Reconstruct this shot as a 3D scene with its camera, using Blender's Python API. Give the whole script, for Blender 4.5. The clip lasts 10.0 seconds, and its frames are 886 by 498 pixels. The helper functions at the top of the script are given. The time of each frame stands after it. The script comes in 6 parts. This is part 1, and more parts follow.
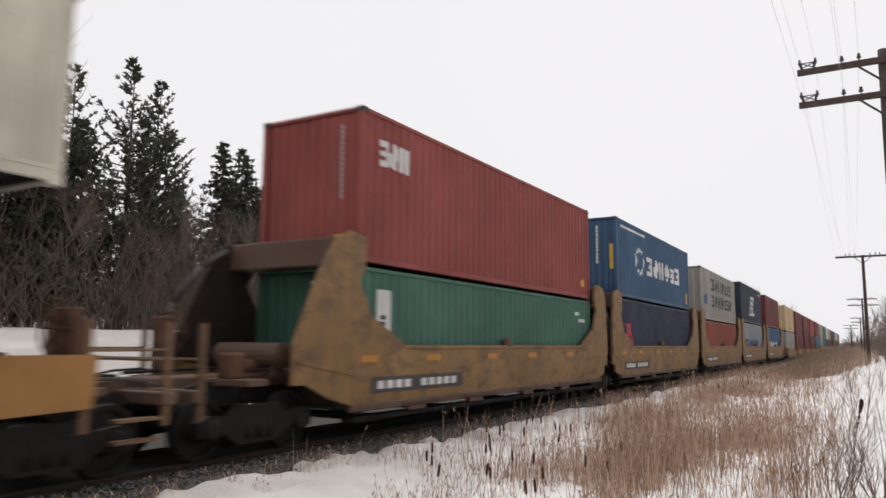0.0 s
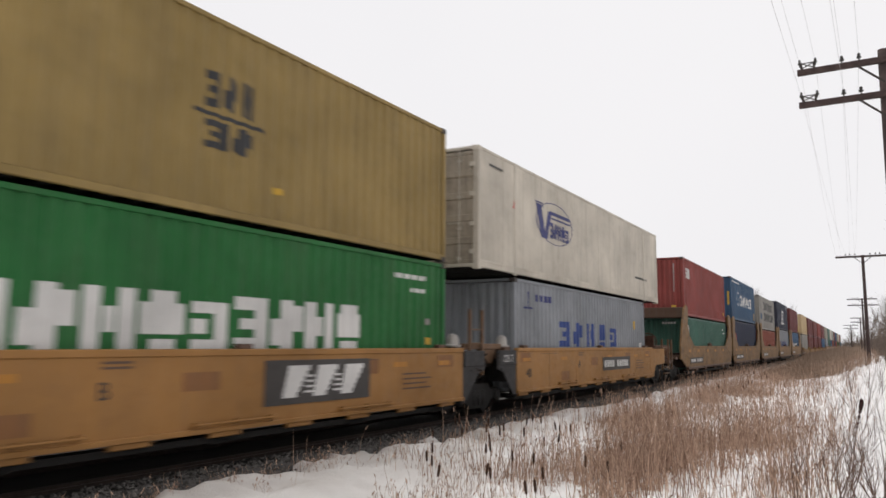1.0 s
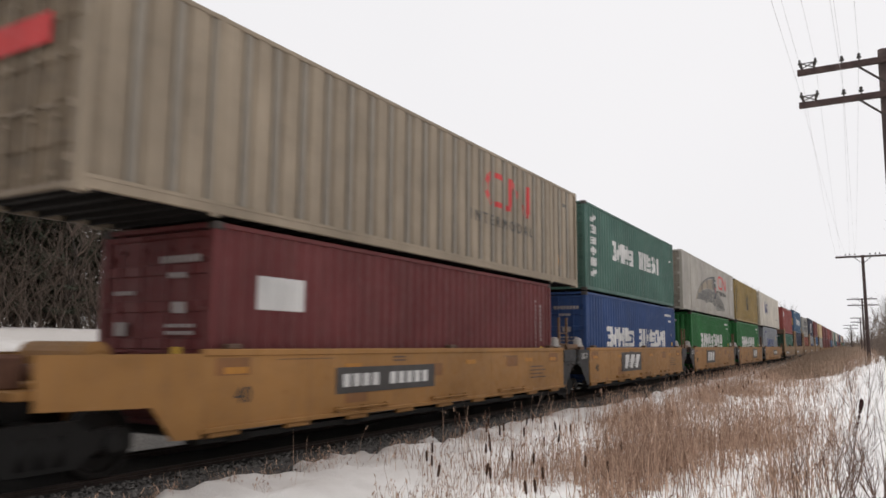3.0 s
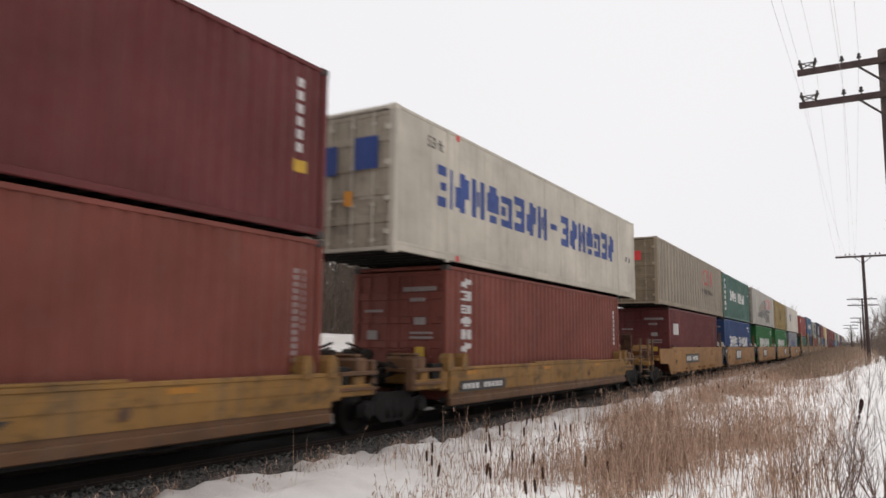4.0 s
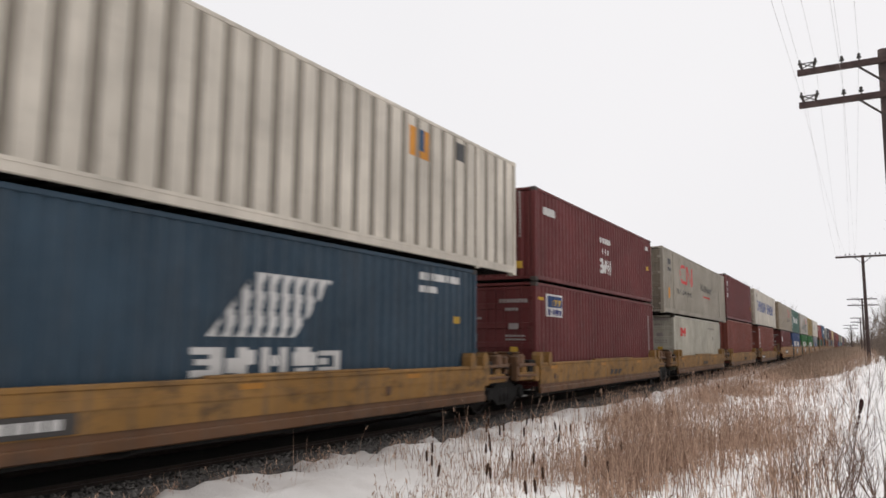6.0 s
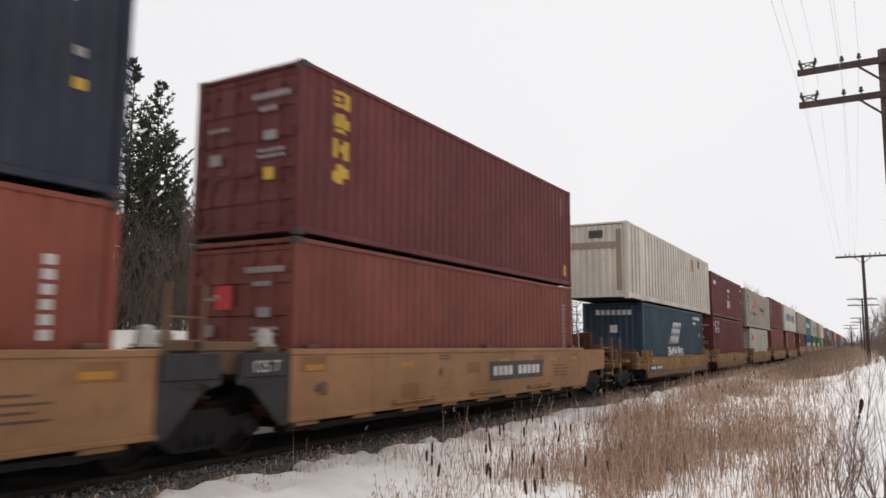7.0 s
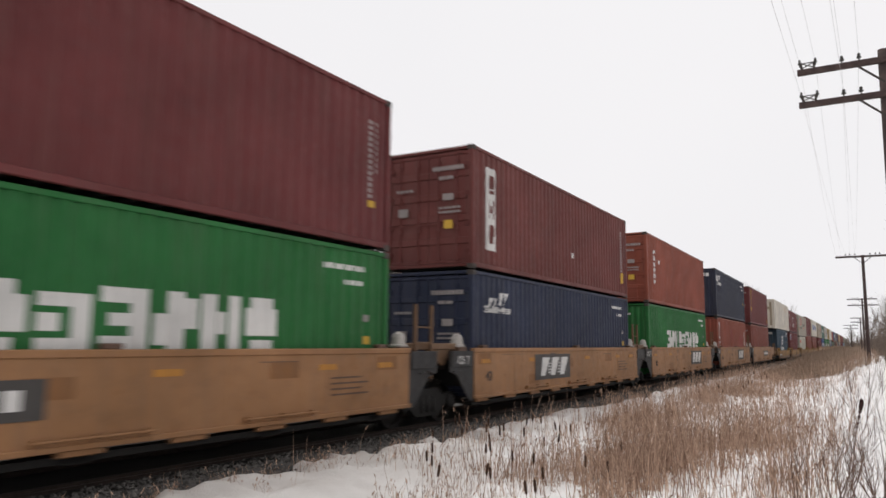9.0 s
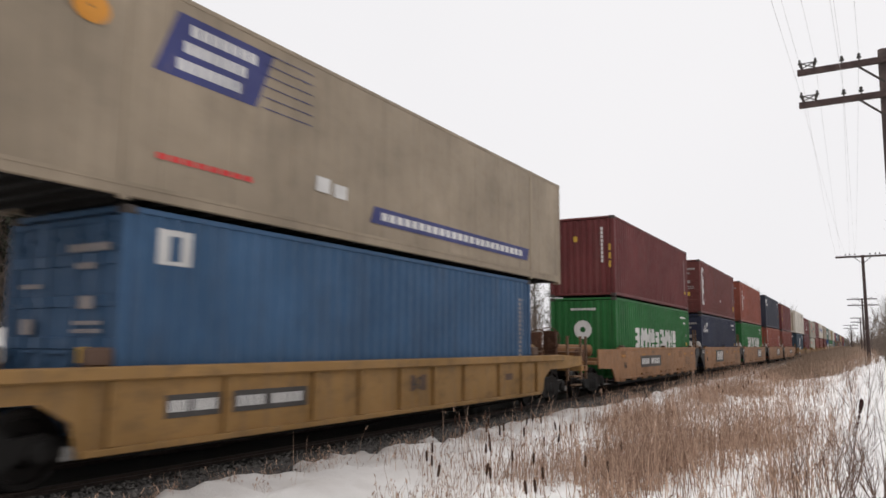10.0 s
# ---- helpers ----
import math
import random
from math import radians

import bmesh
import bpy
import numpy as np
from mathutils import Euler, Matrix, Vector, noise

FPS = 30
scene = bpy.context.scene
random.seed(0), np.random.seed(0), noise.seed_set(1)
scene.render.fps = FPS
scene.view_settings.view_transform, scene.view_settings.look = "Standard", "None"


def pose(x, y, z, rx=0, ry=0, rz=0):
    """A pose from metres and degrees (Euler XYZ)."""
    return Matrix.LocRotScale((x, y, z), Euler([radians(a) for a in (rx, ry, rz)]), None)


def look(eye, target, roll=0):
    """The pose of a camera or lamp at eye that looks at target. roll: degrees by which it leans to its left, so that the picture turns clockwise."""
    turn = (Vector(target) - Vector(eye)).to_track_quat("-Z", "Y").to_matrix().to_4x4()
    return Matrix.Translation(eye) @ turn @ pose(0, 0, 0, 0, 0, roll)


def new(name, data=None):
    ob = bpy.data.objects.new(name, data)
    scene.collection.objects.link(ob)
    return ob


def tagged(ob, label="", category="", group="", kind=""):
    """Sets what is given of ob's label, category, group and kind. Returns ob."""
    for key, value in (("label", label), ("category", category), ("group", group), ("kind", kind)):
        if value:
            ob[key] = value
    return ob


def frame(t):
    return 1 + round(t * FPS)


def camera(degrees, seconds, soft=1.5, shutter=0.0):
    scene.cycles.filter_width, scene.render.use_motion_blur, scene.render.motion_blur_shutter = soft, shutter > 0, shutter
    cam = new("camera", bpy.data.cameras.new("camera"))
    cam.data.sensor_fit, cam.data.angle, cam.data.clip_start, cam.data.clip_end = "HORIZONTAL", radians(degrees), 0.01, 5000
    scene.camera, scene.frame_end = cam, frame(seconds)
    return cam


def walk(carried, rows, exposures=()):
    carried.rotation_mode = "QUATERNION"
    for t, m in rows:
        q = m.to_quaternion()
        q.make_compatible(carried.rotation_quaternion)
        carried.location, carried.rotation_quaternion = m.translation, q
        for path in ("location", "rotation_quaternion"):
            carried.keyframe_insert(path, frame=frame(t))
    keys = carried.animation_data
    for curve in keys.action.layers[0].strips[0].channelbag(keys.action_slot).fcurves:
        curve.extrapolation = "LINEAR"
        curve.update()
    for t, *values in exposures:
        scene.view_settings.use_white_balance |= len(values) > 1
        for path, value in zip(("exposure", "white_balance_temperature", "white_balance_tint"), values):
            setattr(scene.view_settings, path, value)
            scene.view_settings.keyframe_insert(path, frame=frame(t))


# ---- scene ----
# ---------------------------------------------------------------- camera
cam = camera(62.27, 10.0, soft=1.6, shutter=0.17)
EYE = (0.0, 0.0, 1.659)
AIM = (EYE[0] - 0.50806, EYE[1] + 0.85184, EYE[2] + 0.12743)
walk(cam, [(0.0, look(EYE, AIM, 0.4425)), (10.0, look(EYE, AIM, 0.4425))], exposures=[(0.0, 0.0), (10.0, 0.0)])

# ---------------------------------------------------------------- world and light: bright overcast
SUN_EL, SUN_ROT = radians(62), radians(330)
world = bpy.data.worlds.new("overcast_sky")
scene.world = world
world.use_nodes = True
wn = world.node_tree
wn.nodes.clear()
w_sky = wn.nodes.new("ShaderNodeTexSky")
w_sky.sky_type = "NISHITA"
w_sky.sun_disc = False
w_sky.sun_elevation, w_sky.sun_rotation = SUN_EL, SUN_ROT
w_sky.dust_density, w_sky.air_density = 6.0, 1.5
w_gray = wn.nodes.new("ShaderNodeHueSaturation")
w_gray.inputs["Saturation"].default_value = 0.12
w_gray.inputs["Value"].default_value = 0.05
w_cloud = wn.nodes.new("ShaderNodeTexNoise")
w_cloud.inputs["Scale"].default_value = 1.3
w_cloud.inputs["Detail"].default_value = 3.0
w_ramp = wn.nodes.new("ShaderNodeValToRGB")
w_ramp.color_ramp.elements[0].position, w_ramp.color_ramp.elements[0].color = 0.3, (0.85, 0.84, 0.86, 1)
w_ramp.color_ramp.elements[1].position, w_ramp.color_ramp.elements[1].color = 0.75, (0.90, 0.885, 0.90, 1)
w_add = wn.nodes.new("ShaderNodeMix")
w_add.data_type, w_add.blend_type = "RGBA", "ADD"
w_add.inputs["Factor"].default_value = 0.06
w_bg = wn.nodes.new("ShaderNodeBackground")
w_bg.inputs["Strength"].default_value = 1.0
w_out = wn.nodes.new("ShaderNodeOutputWorld")
wn.links.new(w_sky.outputs[0], w_gray.inputs["Color"])
wn.links.new(w_cloud.outputs["Fac"], w_ramp.inputs[0])
wn.links.new(w_ramp.outputs[0], w_add.inputs[6])
wn.links.new(w_gray.outputs[0], w_add.inputs[7])
wn.links.new(w_add.outputs[2], w_bg.inputs[0])
wn.links.new(w_bg.outputs[0], w_out.inputs[0])
sun = new("sun", bpy.data.lights.new("sun", "SUN"))
sun.data.energy, sun.data.angle, sun.data.color = 1.15, radians(18), (1.0, 0.96, 0.9)
sun.matrix_world = look((0, 0, 60), (0 + math.sin(SUN_ROT) * -40, math.cos(SUN_ROT) * -40, 60 - 40 * math.tan(SUN_EL)))

# ---------------------------------------------------------------- the line of the track
OFF, BEND = 9.052, 1 / 2015.7


def track_x(y):
    """Straight, then a gentle bend to the left, then straight again."""
    if y <= 0:
        return -OFF
    return -OFF - BEND * y * y / 2 if y < 45 else -OFF - BEND * 45 * (y - 22.5)


def on_track(s, z=0.0):
    return pose(track_x(s), s, z, 0, 0, math.degrees(math.atan(BEND * min(45, max(0, s)))))


def run(t):
    """How far the train has gone after t seconds."""
    return 26.2 * t


MOVERS = []

# ---------------------------------------------------------------- materials
MATS = {}


def nodes_of(name):
    m = bpy.data.materials.new(name)
    m.use_nodes = True
    nt = m.node_tree
    return m, nt, nt.nodes["Principled BSDF"]


def noise_node(nt, scale, detail=4.0, rough=0.55, stretch=None):
    tc = nt.nodes.new("ShaderNodeTexCoord")
    n = nt.nodes.new("ShaderNodeTexNoise")
    n.inputs["Scale"].default_value = scale
    n.inputs["Detail"].default_value = detail
    n.inputs["Roughness"].default_value = rough
    if stretch:
        mp = nt.nodes.new("ShaderNodeMapping")
        mp.inputs["Scale"].default_value = stretch
        nt.links.new(tc.outputs["Object"], mp.inputs[0])
        nt.links.new(mp.outputs[0], n.inputs["Vector"])
    else:
        nt.links.new(tc.outputs["Object"], n.inputs["Vector"])
    return n.outputs["Fac"]


def ramp(nt, fac, stops):
    r = nt.nodes.new("ShaderNodeValToRGB")
    el = r.color_ramp.elements
    while len(el) < len(stops):
        el.new(0.5)
    for e, (p, c) in zip(el, stops):
        e.position = p
        e.color = (c, c, c, 1) if not hasattr(c, "__len__") else (*c, 1)
    nt.links.new(fac, r.inputs[0])
    return r.outputs[0]


def mix(nt, fac, a, b, blend="MIX"):
    m = nt.nodes.new("ShaderNodeMix")
    m.data_type, m.blend_type = "RGBA", blend
    for sock, v in ((m.inputs["Factor"], fac), (m.inputs[6], a), (m.inputs[7], b)):
        if isinstance(v, (int, float)):
            sock.default_value = v
        elif isinstance(v, tuple):
            sock.default_value = (*v, 1)
        else:
            nt.links.new(v, sock)
    return m.outputs[2]


def bump(nt, height, bsdf, strength, dist=0.01):
    b = nt.nodes.new("ShaderNodeBump")
    b.inputs["Strength"].default_value = strength
    b.inputs["Distance"].default_value = dist
    nt.links.new(height, b.inputs["Height"])
    nt.links.new(b.outputs[0], bsdf.inputs["Normal"])


def paint(name, rgb, dirt=0.35, rust=0.25, rough=0.55, grime=(0.10, 0.082, 0.066), blotch=0.10):
    """Weathered paint on steel: fading in patches, run-down streaks, rust spots."""
    if name in MATS:
        return MATS[name]
    m, nt, bs = nodes_of(name)
    fade = tuple(min(1, c * 1.14 + 0.008) for c in rgb)
    dark = tuple(c * 0.80 for c in rgb)
    big = noise_node(nt, 0.55, 3)
    col = mix(nt, ramp(nt, big, [(0.35, 0.0), (0.7, 1.0)]), dark, fade)
    streak = noise_node(nt, 1.0, 5, 0.65, (7.0, 7.0, 0.45))
    f = nt.nodes.new("ShaderNodeMath")
    f.operation = "MULTIPLY"
    f.inputs[1].default_value = dirt
    nt.links.new(ramp(nt, streak, [(0.48, 0.0), (0.78, 1.0)]), f.inputs[0])
    col = mix(nt, f.outputs[0], col, grime)
    smear = noise_node(nt, 1.7, 5, 0.7, (1.0, 1.0, 1.8))
    e = nt.nodes.new("ShaderNodeMath")
    e.operation = "MULTIPLY"
    e.inputs[1].default_value = blotch
    nt.links.new(ramp(nt, smear, [(0.50, 0.0), (0.66, 1.0)]), e.inputs[0])
    col = mix(nt, e.outputs[0], col, tuple(0.02 + 0.28 * c for c in rgb))
    spots = noise_node(nt, 6.0, 6, 0.7)
    g = nt.nodes.new("ShaderNodeMath")
    g.operation = "MULTIPLY"
    g.inputs[1].default_value = rust
    nt.links.new(ramp(nt, spots, [(0.62, 0.0), (0.74, 1.0)]), g.inputs[0])
    col = mix(nt, g.outputs[0], col, (0.13, 0.055, 0.03))
    nt.links.new(col, bs.inputs["Base Color"])
    rg = ramp(nt, spots, [(0.3, rough - 0.1), (0.75, min(1, rough + 0.25))])
    nt.links.new(rg, bs.inputs["Roughness"])
    bs.inputs["Specular IOR Level"].default_value = 0.3
    bump(nt, noise_node(nt, 14, 3), bs, 0.12, 0.01)
    MATS[name] = m
    return m


def plain(name, rgb, rough=0.7, metal=0.0, var=0.3, scale=5.0, relief=0.2):
    """A rough surface with grain at two scales."""
    if name in MATS:
        return MATS[name]
    m, nt, bs = nodes_of(name)
    a = noise_node(nt, scale, 6, 0.65)
    b = noise_node(nt, scale * 0.13, 3)
    col = mix(nt, ramp(nt, a, [(0.3, 0.0), (0.7, 1.0)]), tuple(c * (1 - var) for c in rgb), tuple(min(1, c * (1 + var)) for c in rgb))
    col = mix(nt, ramp(nt, b, [(0.35, 0.0), (0.65, 0.45)]), col, tuple(c * (1 - var) * 0.9 for c in rgb))
    nt.links.new(col, bs.inputs["Base Color"])
    bs.inputs["Roughness"].default_value = rough
    bs.inputs["Metallic"].default_value = metal
    bs.inputs["Specular IOR Level"].default_value = 0.3
    bump(nt, a, bs, relief, 0.02)
    MATS[name] = m
    return m


def varied(name, lo, hi, rough=0.85):
    """Many small pieces in one mesh, each with a shade of its own."""
    if name in MATS:
        return MATS[name]
    m, nt, bs = nodes_of(name)
    geo = nt.nodes.new("ShaderNodeNewGeometry")
    col = ramp(nt, geo.outputs["Random Per Island"], [(0.0, lo), (1.0, hi)])
    n = noise_node(nt, 9, 3)
    col = mix(nt, ramp(nt, n, [(0.3, 0.0), (0.7, 0.5)]), col, tuple(c * 0.6 for c in lo))
    nt.links.new(col, bs.inputs["Base Color"])
    bs.inputs["Roughness"].default_value = rough
    bs.inputs["Specular IOR Level"].default_value = 0.2
    MATS[name] = m
    return m


def snow_material():
    """Old snow, sooty beside the rails and cleaner away from them."""
    m, nt, bs = nodes_of("old_snow")
    a = noise_node(nt, 0.5, 5)
    b = noise_node(nt, 5.0, 6, 0.65)
    c = noise_node(nt, 40.0, 4, 0.7)
    tc = nt.nodes.new("ShaderNodeTexCoord")
    sep = nt.nodes.new("ShaderNodeSeparateXYZ")
    nt.links.new(tc.outputs["Object"], sep.inputs[0])
    near = nt.nodes.new("ShaderNodeMapRange")
    near.inputs["From Min"].default_value, near.inputs["From Max"].default_value = -7.2, -2.6
    near.inputs["To Min"].default_value, near.inputs["To Max"].default_value = -0.26, 0.3
    nt.links.new(sep.outputs[0], near.inputs["Value"])
    tot = nt.nodes.new("ShaderNodeMath")
    tot.operation = "ADD"
    nt.links.new(near.outputs[0], tot.inputs[0])
    nt.links.new(a, tot.inputs[1])
    col = mix(nt, ramp(nt, tot.outputs[0], [(0.3, 0.0), (0.72, 1.0)]), (0.58, 0.545, 0.52), (0.96, 0.945, 0.94))
    col = mix(nt, ramp(nt, b, [(0.58, 0.0), (0.82, 0.28)]), col, (0.48, 0.41, 0.36))
    col = mix(nt, ramp(nt, c, [(0.66, 0.0), (0.76, 0.5)]), col, (0.20, 0.15, 0.11))
    nt.links.new(col, bs.inputs["Base Color"])
    bs.inputs["Roughness"].default_value = 0.75
    bs.inputs["Specular IOR Level"].default_value = 0.25
    s = nt.nodes.new("ShaderNodeMath")
    s.operation = "ADD"
    nt.links.new(b, s.inputs[0])
    nt.links.new(c, s.inputs[1])
    bump(nt, s.outputs[0], bs, 0.6, 0.06)
    return m


SNOW = snow_material()
BALLAST = plain("ballast_bed", (0.095, 0.088, 0.083), 0.9, 0, 0.5, 22.0, 0.9)
STONE = varied("crushed_stone", (0.045, 0.041, 0.038), (0.20, 0.185, 0.172), 0.9)
TIMBER = plain("creosoted_timber", (0.018, 0.014, 0.012), 0.9, 0, 0.4, 9.0, 0.5)
RAILSTEEL = plain("rail_steel", (0.040, 0.028, 0.023), 0.6, 0.4, 0.4, 12.0, 0.2)
DARKSTEEL = plain("grimy_dark_steel", (0.010, 0.0085, 0.0075), 0.7, 0.1, 0.5, 6.0, 0.3)
RUSTY = plain("rusty_steel", (0.095, 0.045, 0.028), 0.8, 0.1, 0.5, 5.0, 0.4)
WHEELM = plain("wheel_steel", (0.014, 0.011, 0.0095), 0.6, 0.3, 0.4, 7.0, 0.2)
POLEWOOD = plain("weathered_pole_wood", (0.075, 0.052, 0.048), 0.9, 0, 0.45, 6.0, 0.5)
BARK = plain("gray_brown_bark", (0.075, 0.062, 0.055), 0.95, 0, 0.4, 8.0, 0.5)
TWIG = varied("bare_twigs", (0.10, 0.078, 0.064), (0.24, 0.185, 0.15))
RANK = varied("rank_dry_growth", (0.18, 0.125, 0.09), (0.48, 0.36, 0.27))
NEEDLE = varied("conifer_needles", (0.048, 0.056, 0.042), (0.145, 0.150, 0.108))
WEED = varied("dry_weed_stalks", (0.19, 0.115, 0.082), (0.74, 0.52, 0.385))
WOODY = varied("woody_stems", (0.085, 0.050, 0.038), (0.24, 0.16, 0.12))
CATTAIL = plain("cattail_brown", (0.055, 0.028, 0.018), 0.95, 0, 0.4, 20.0, 0.5)
SEEDHEAD = plain("dark_red_seed_head", (0.035, 0.012, 0.012), 0.95, 0, 0.4, 20.0, 0.5)
GLASSY = plain("insulator_glass", (0.05, 0.045, 0.04), 0.25, 0, 0.2, 4.0, 0.05)
WIRE = plain("wire_metal", (0.5, 0.48, 0.48), 0.6, 0.3, 0.2, 4.0, 0.05)
CASTING = plain("casting_steel", (0.06, 0.05, 0.045), 0.7, 0.2, 0.4, 8.0, 0.2)
GROOVESHADE = paint("bare_post_metal", (0.24, 0.21, 0.17), 0.5, 0.4)
FADED = paint("faded_marking_paint", (0.30, 0.265, 0.255), 0.3, 0.2)
WHITEP = paint("white_marking_paint", (0.60, 0.585, 0.565), 0.15, 0.12)
BLACKP = paint("black_marking_paint", (0.03, 0.03, 0.032), 0.15, 0.1)
YELLOWP = paint("yellow_marking_paint", (0.52, 0.32, 0.04), 0.2, 0.2)
REFLECT = paint("dull_orange_reflector", (0.46, 0.20, 0.03), 0.35, 0.3)
OILSHADED = plain("oil_blackened_ballast", (0.020, 0.018, 0.016), 0.85, 0, 0.5, 20.0, 0.9)


# ---------------------------------------------------------------- building helpers
CACHE = {}


def part(name, bm, material, parent=None, label=""):
    """Link a bmesh (or a ready mesh) as one mesh object under a thing or a part."""
    if isinstance(bm, bmesh.types.BMesh):
        me = bpy.data.meshes.new(name)
        bm.normal_update()
        bm.to_mesh(me)
        bm.free()
        if material:
            me.materials.append(material)
    else:
        me = bm
    ob = new(name, me)
    if parent is not None:
        ob.parent = parent
    if label:
        tagged(ob, label)
    return ob


def shared(key, material, build):
    """One mesh for all alike pieces."""
    key = (key, material.name)
    if key not in CACHE:
        bm = bmesh.new()
        build(bm)
        me = bpy.data.meshes.new(str(key[0][0]))
        bm.normal_update()
        bm.to_mesh(me)
        bm.free()
        me.materials.append(material)
        CACHE[key] = me
    return CACHE[key]


cached = shared


def quad(bm, *pts):
    return bm.faces.new([bm.verts.new(p) for p in pts])


def box(bm, x0, y0, z0, x1, y1, z1, bev=0.0):
    if bev:
        vs = []
        for x, sx in ((x0, 1), (x1, -1)):
            for y, sy in ((y0, 1), (y1, -1)):
                for z, sz in ((z0, 1), (z1, -1)):
                    vs += [bm.verts.new((x + sx * bev, y + sy * bev, z)), bm.verts.new((x + sx * bev, y, z + sz * bev)), bm.verts.new((x, y + sy * bev, z + sz * bev))]
        bmesh.ops.convex_hull(bm, input=vs)
        return
    v = [bm.verts.new((x, y, z)) for x in (x0, x1) for y in (y0, y1) for z in (z0, z1)]
    for f in ((0, 1, 3, 2), (4, 6, 7, 5), (0, 4, 5, 1), (2, 3, 7, 6), (0, 2, 6, 4), (1, 5, 7, 3)):
        bm.faces.new([v[i] for i in f])


def prism(bm, poly, x0, x1):
    """A (y, z) outline, thick from x0 to x1."""
    a = [bm.verts.new((x0, y, z)) for y, z in poly]
    b = [bm.verts.new((x1, y, z)) for y, z in poly]
    bm.faces.new(a[::-1])
    bm.faces.new(b)
    n = len(poly)
    for i in range(n):
        bm.faces.new((a[i], a[(i + 1) % n], b[(i + 1) % n], b[i]))
    bmesh.ops.recalc_face_normals(bm, faces=bm.faces[:])


def tube(bm, p, q, r0, r1, n=6, caps=True):
    p, q = Vector(p), Vector(q)
    d = (q - p).normalized()
    u = d.orthogonal().normalized()
    w = d.cross(u)
    a, b = [], []
    for i in range(n):
        t = 2 * math.pi * i / n
        o = u * math.cos(t) + w * math.sin(t)
        a.append(bm.verts.new(p + o * r0))
        b.append(bm.verts.new(q + o * r1))
    for i in range(n):
        f = bm.faces.new((a[i], a[(i + 1) % n], b[(i + 1) % n], b[i]))
        f.smooth = n > 6
    if caps and n > 2:
        bm.faces.new(a[::-1])
        bm.faces.new(b)


def lathe(bm, profile, axis="x", n=20, at=(0, 0, 0)):
    """Turn (along, radius) points round an axis."""
    rings = []
    for h, r in profile:
        ring = []
        for i in range(n):
            t = 2 * math.pi * i / n
            c, s = r * math.cos(t), r * math.sin(t)
            o = {"x": (h, c, s), "y": (c, h, s), "z": (c, s, h)}[axis]
            ring.append(bm.verts.new((at[0] + o[0], at[1] + o[1], at[2] + o[2])))
        rings.append(ring)
    for a, b in zip(rings, rings[1:]):
        for i in range(n):
            bm.faces.new((a[i], a[(i + 1) % n], b[(i + 1) % n], b[i]))
    bm.faces.new(rings[0][::-1])
    bm.faces.new(rings[-1])
    bmesh.ops.recalc_face_normals(bm, faces=bm.faces[:])


def raw_mesh(name, verts, faces, material, smooth=False):
    me = bpy.data.meshes.new(name)
    me.from_pydata(verts, [], faces)
    if smooth:
        me.polygons.foreach_set("use_smooth", [True] * len(me.polygons))
    me.materials.append(material)
    me.update()
    return me


def words_mesh(text, size, material, gap=1.0):
    """Flat lettering in the built-in font, in the (y, z) plane, facing +x, its lower left corner at the origin."""
    key = (("words", text, size, gap), material.name)
    if key not in CACHE:
        cu = bpy.data.curves.new("lettering", "FONT")
        cu.body, cu.size, cu.extrude, cu.resolution_u, cu.space_character = text, size, 0.003, 3, gap
        tmp = bpy.data.objects.new("lettering", cu)
        me = bpy.data.meshes.new_from_object(tmp)
        bpy.data.objects.remove(tmp)
        me.transform(Matrix(((0, 0, 1, 0), (1, 0, 0, 0), (0, 1, 0, 0), (0, 0, 0, 1))))
        me.materials.clear()
        me.materials.append(material)
        CACHE[key] = me
    return CACHE[key]

# ---------------------------------------------------------------- ground: one sheet of old snow
def ramp01(a, b, x):
    t = min(1, max(0, (x - a) / (b - a)))
    return t * t * (3 - 2 * t)


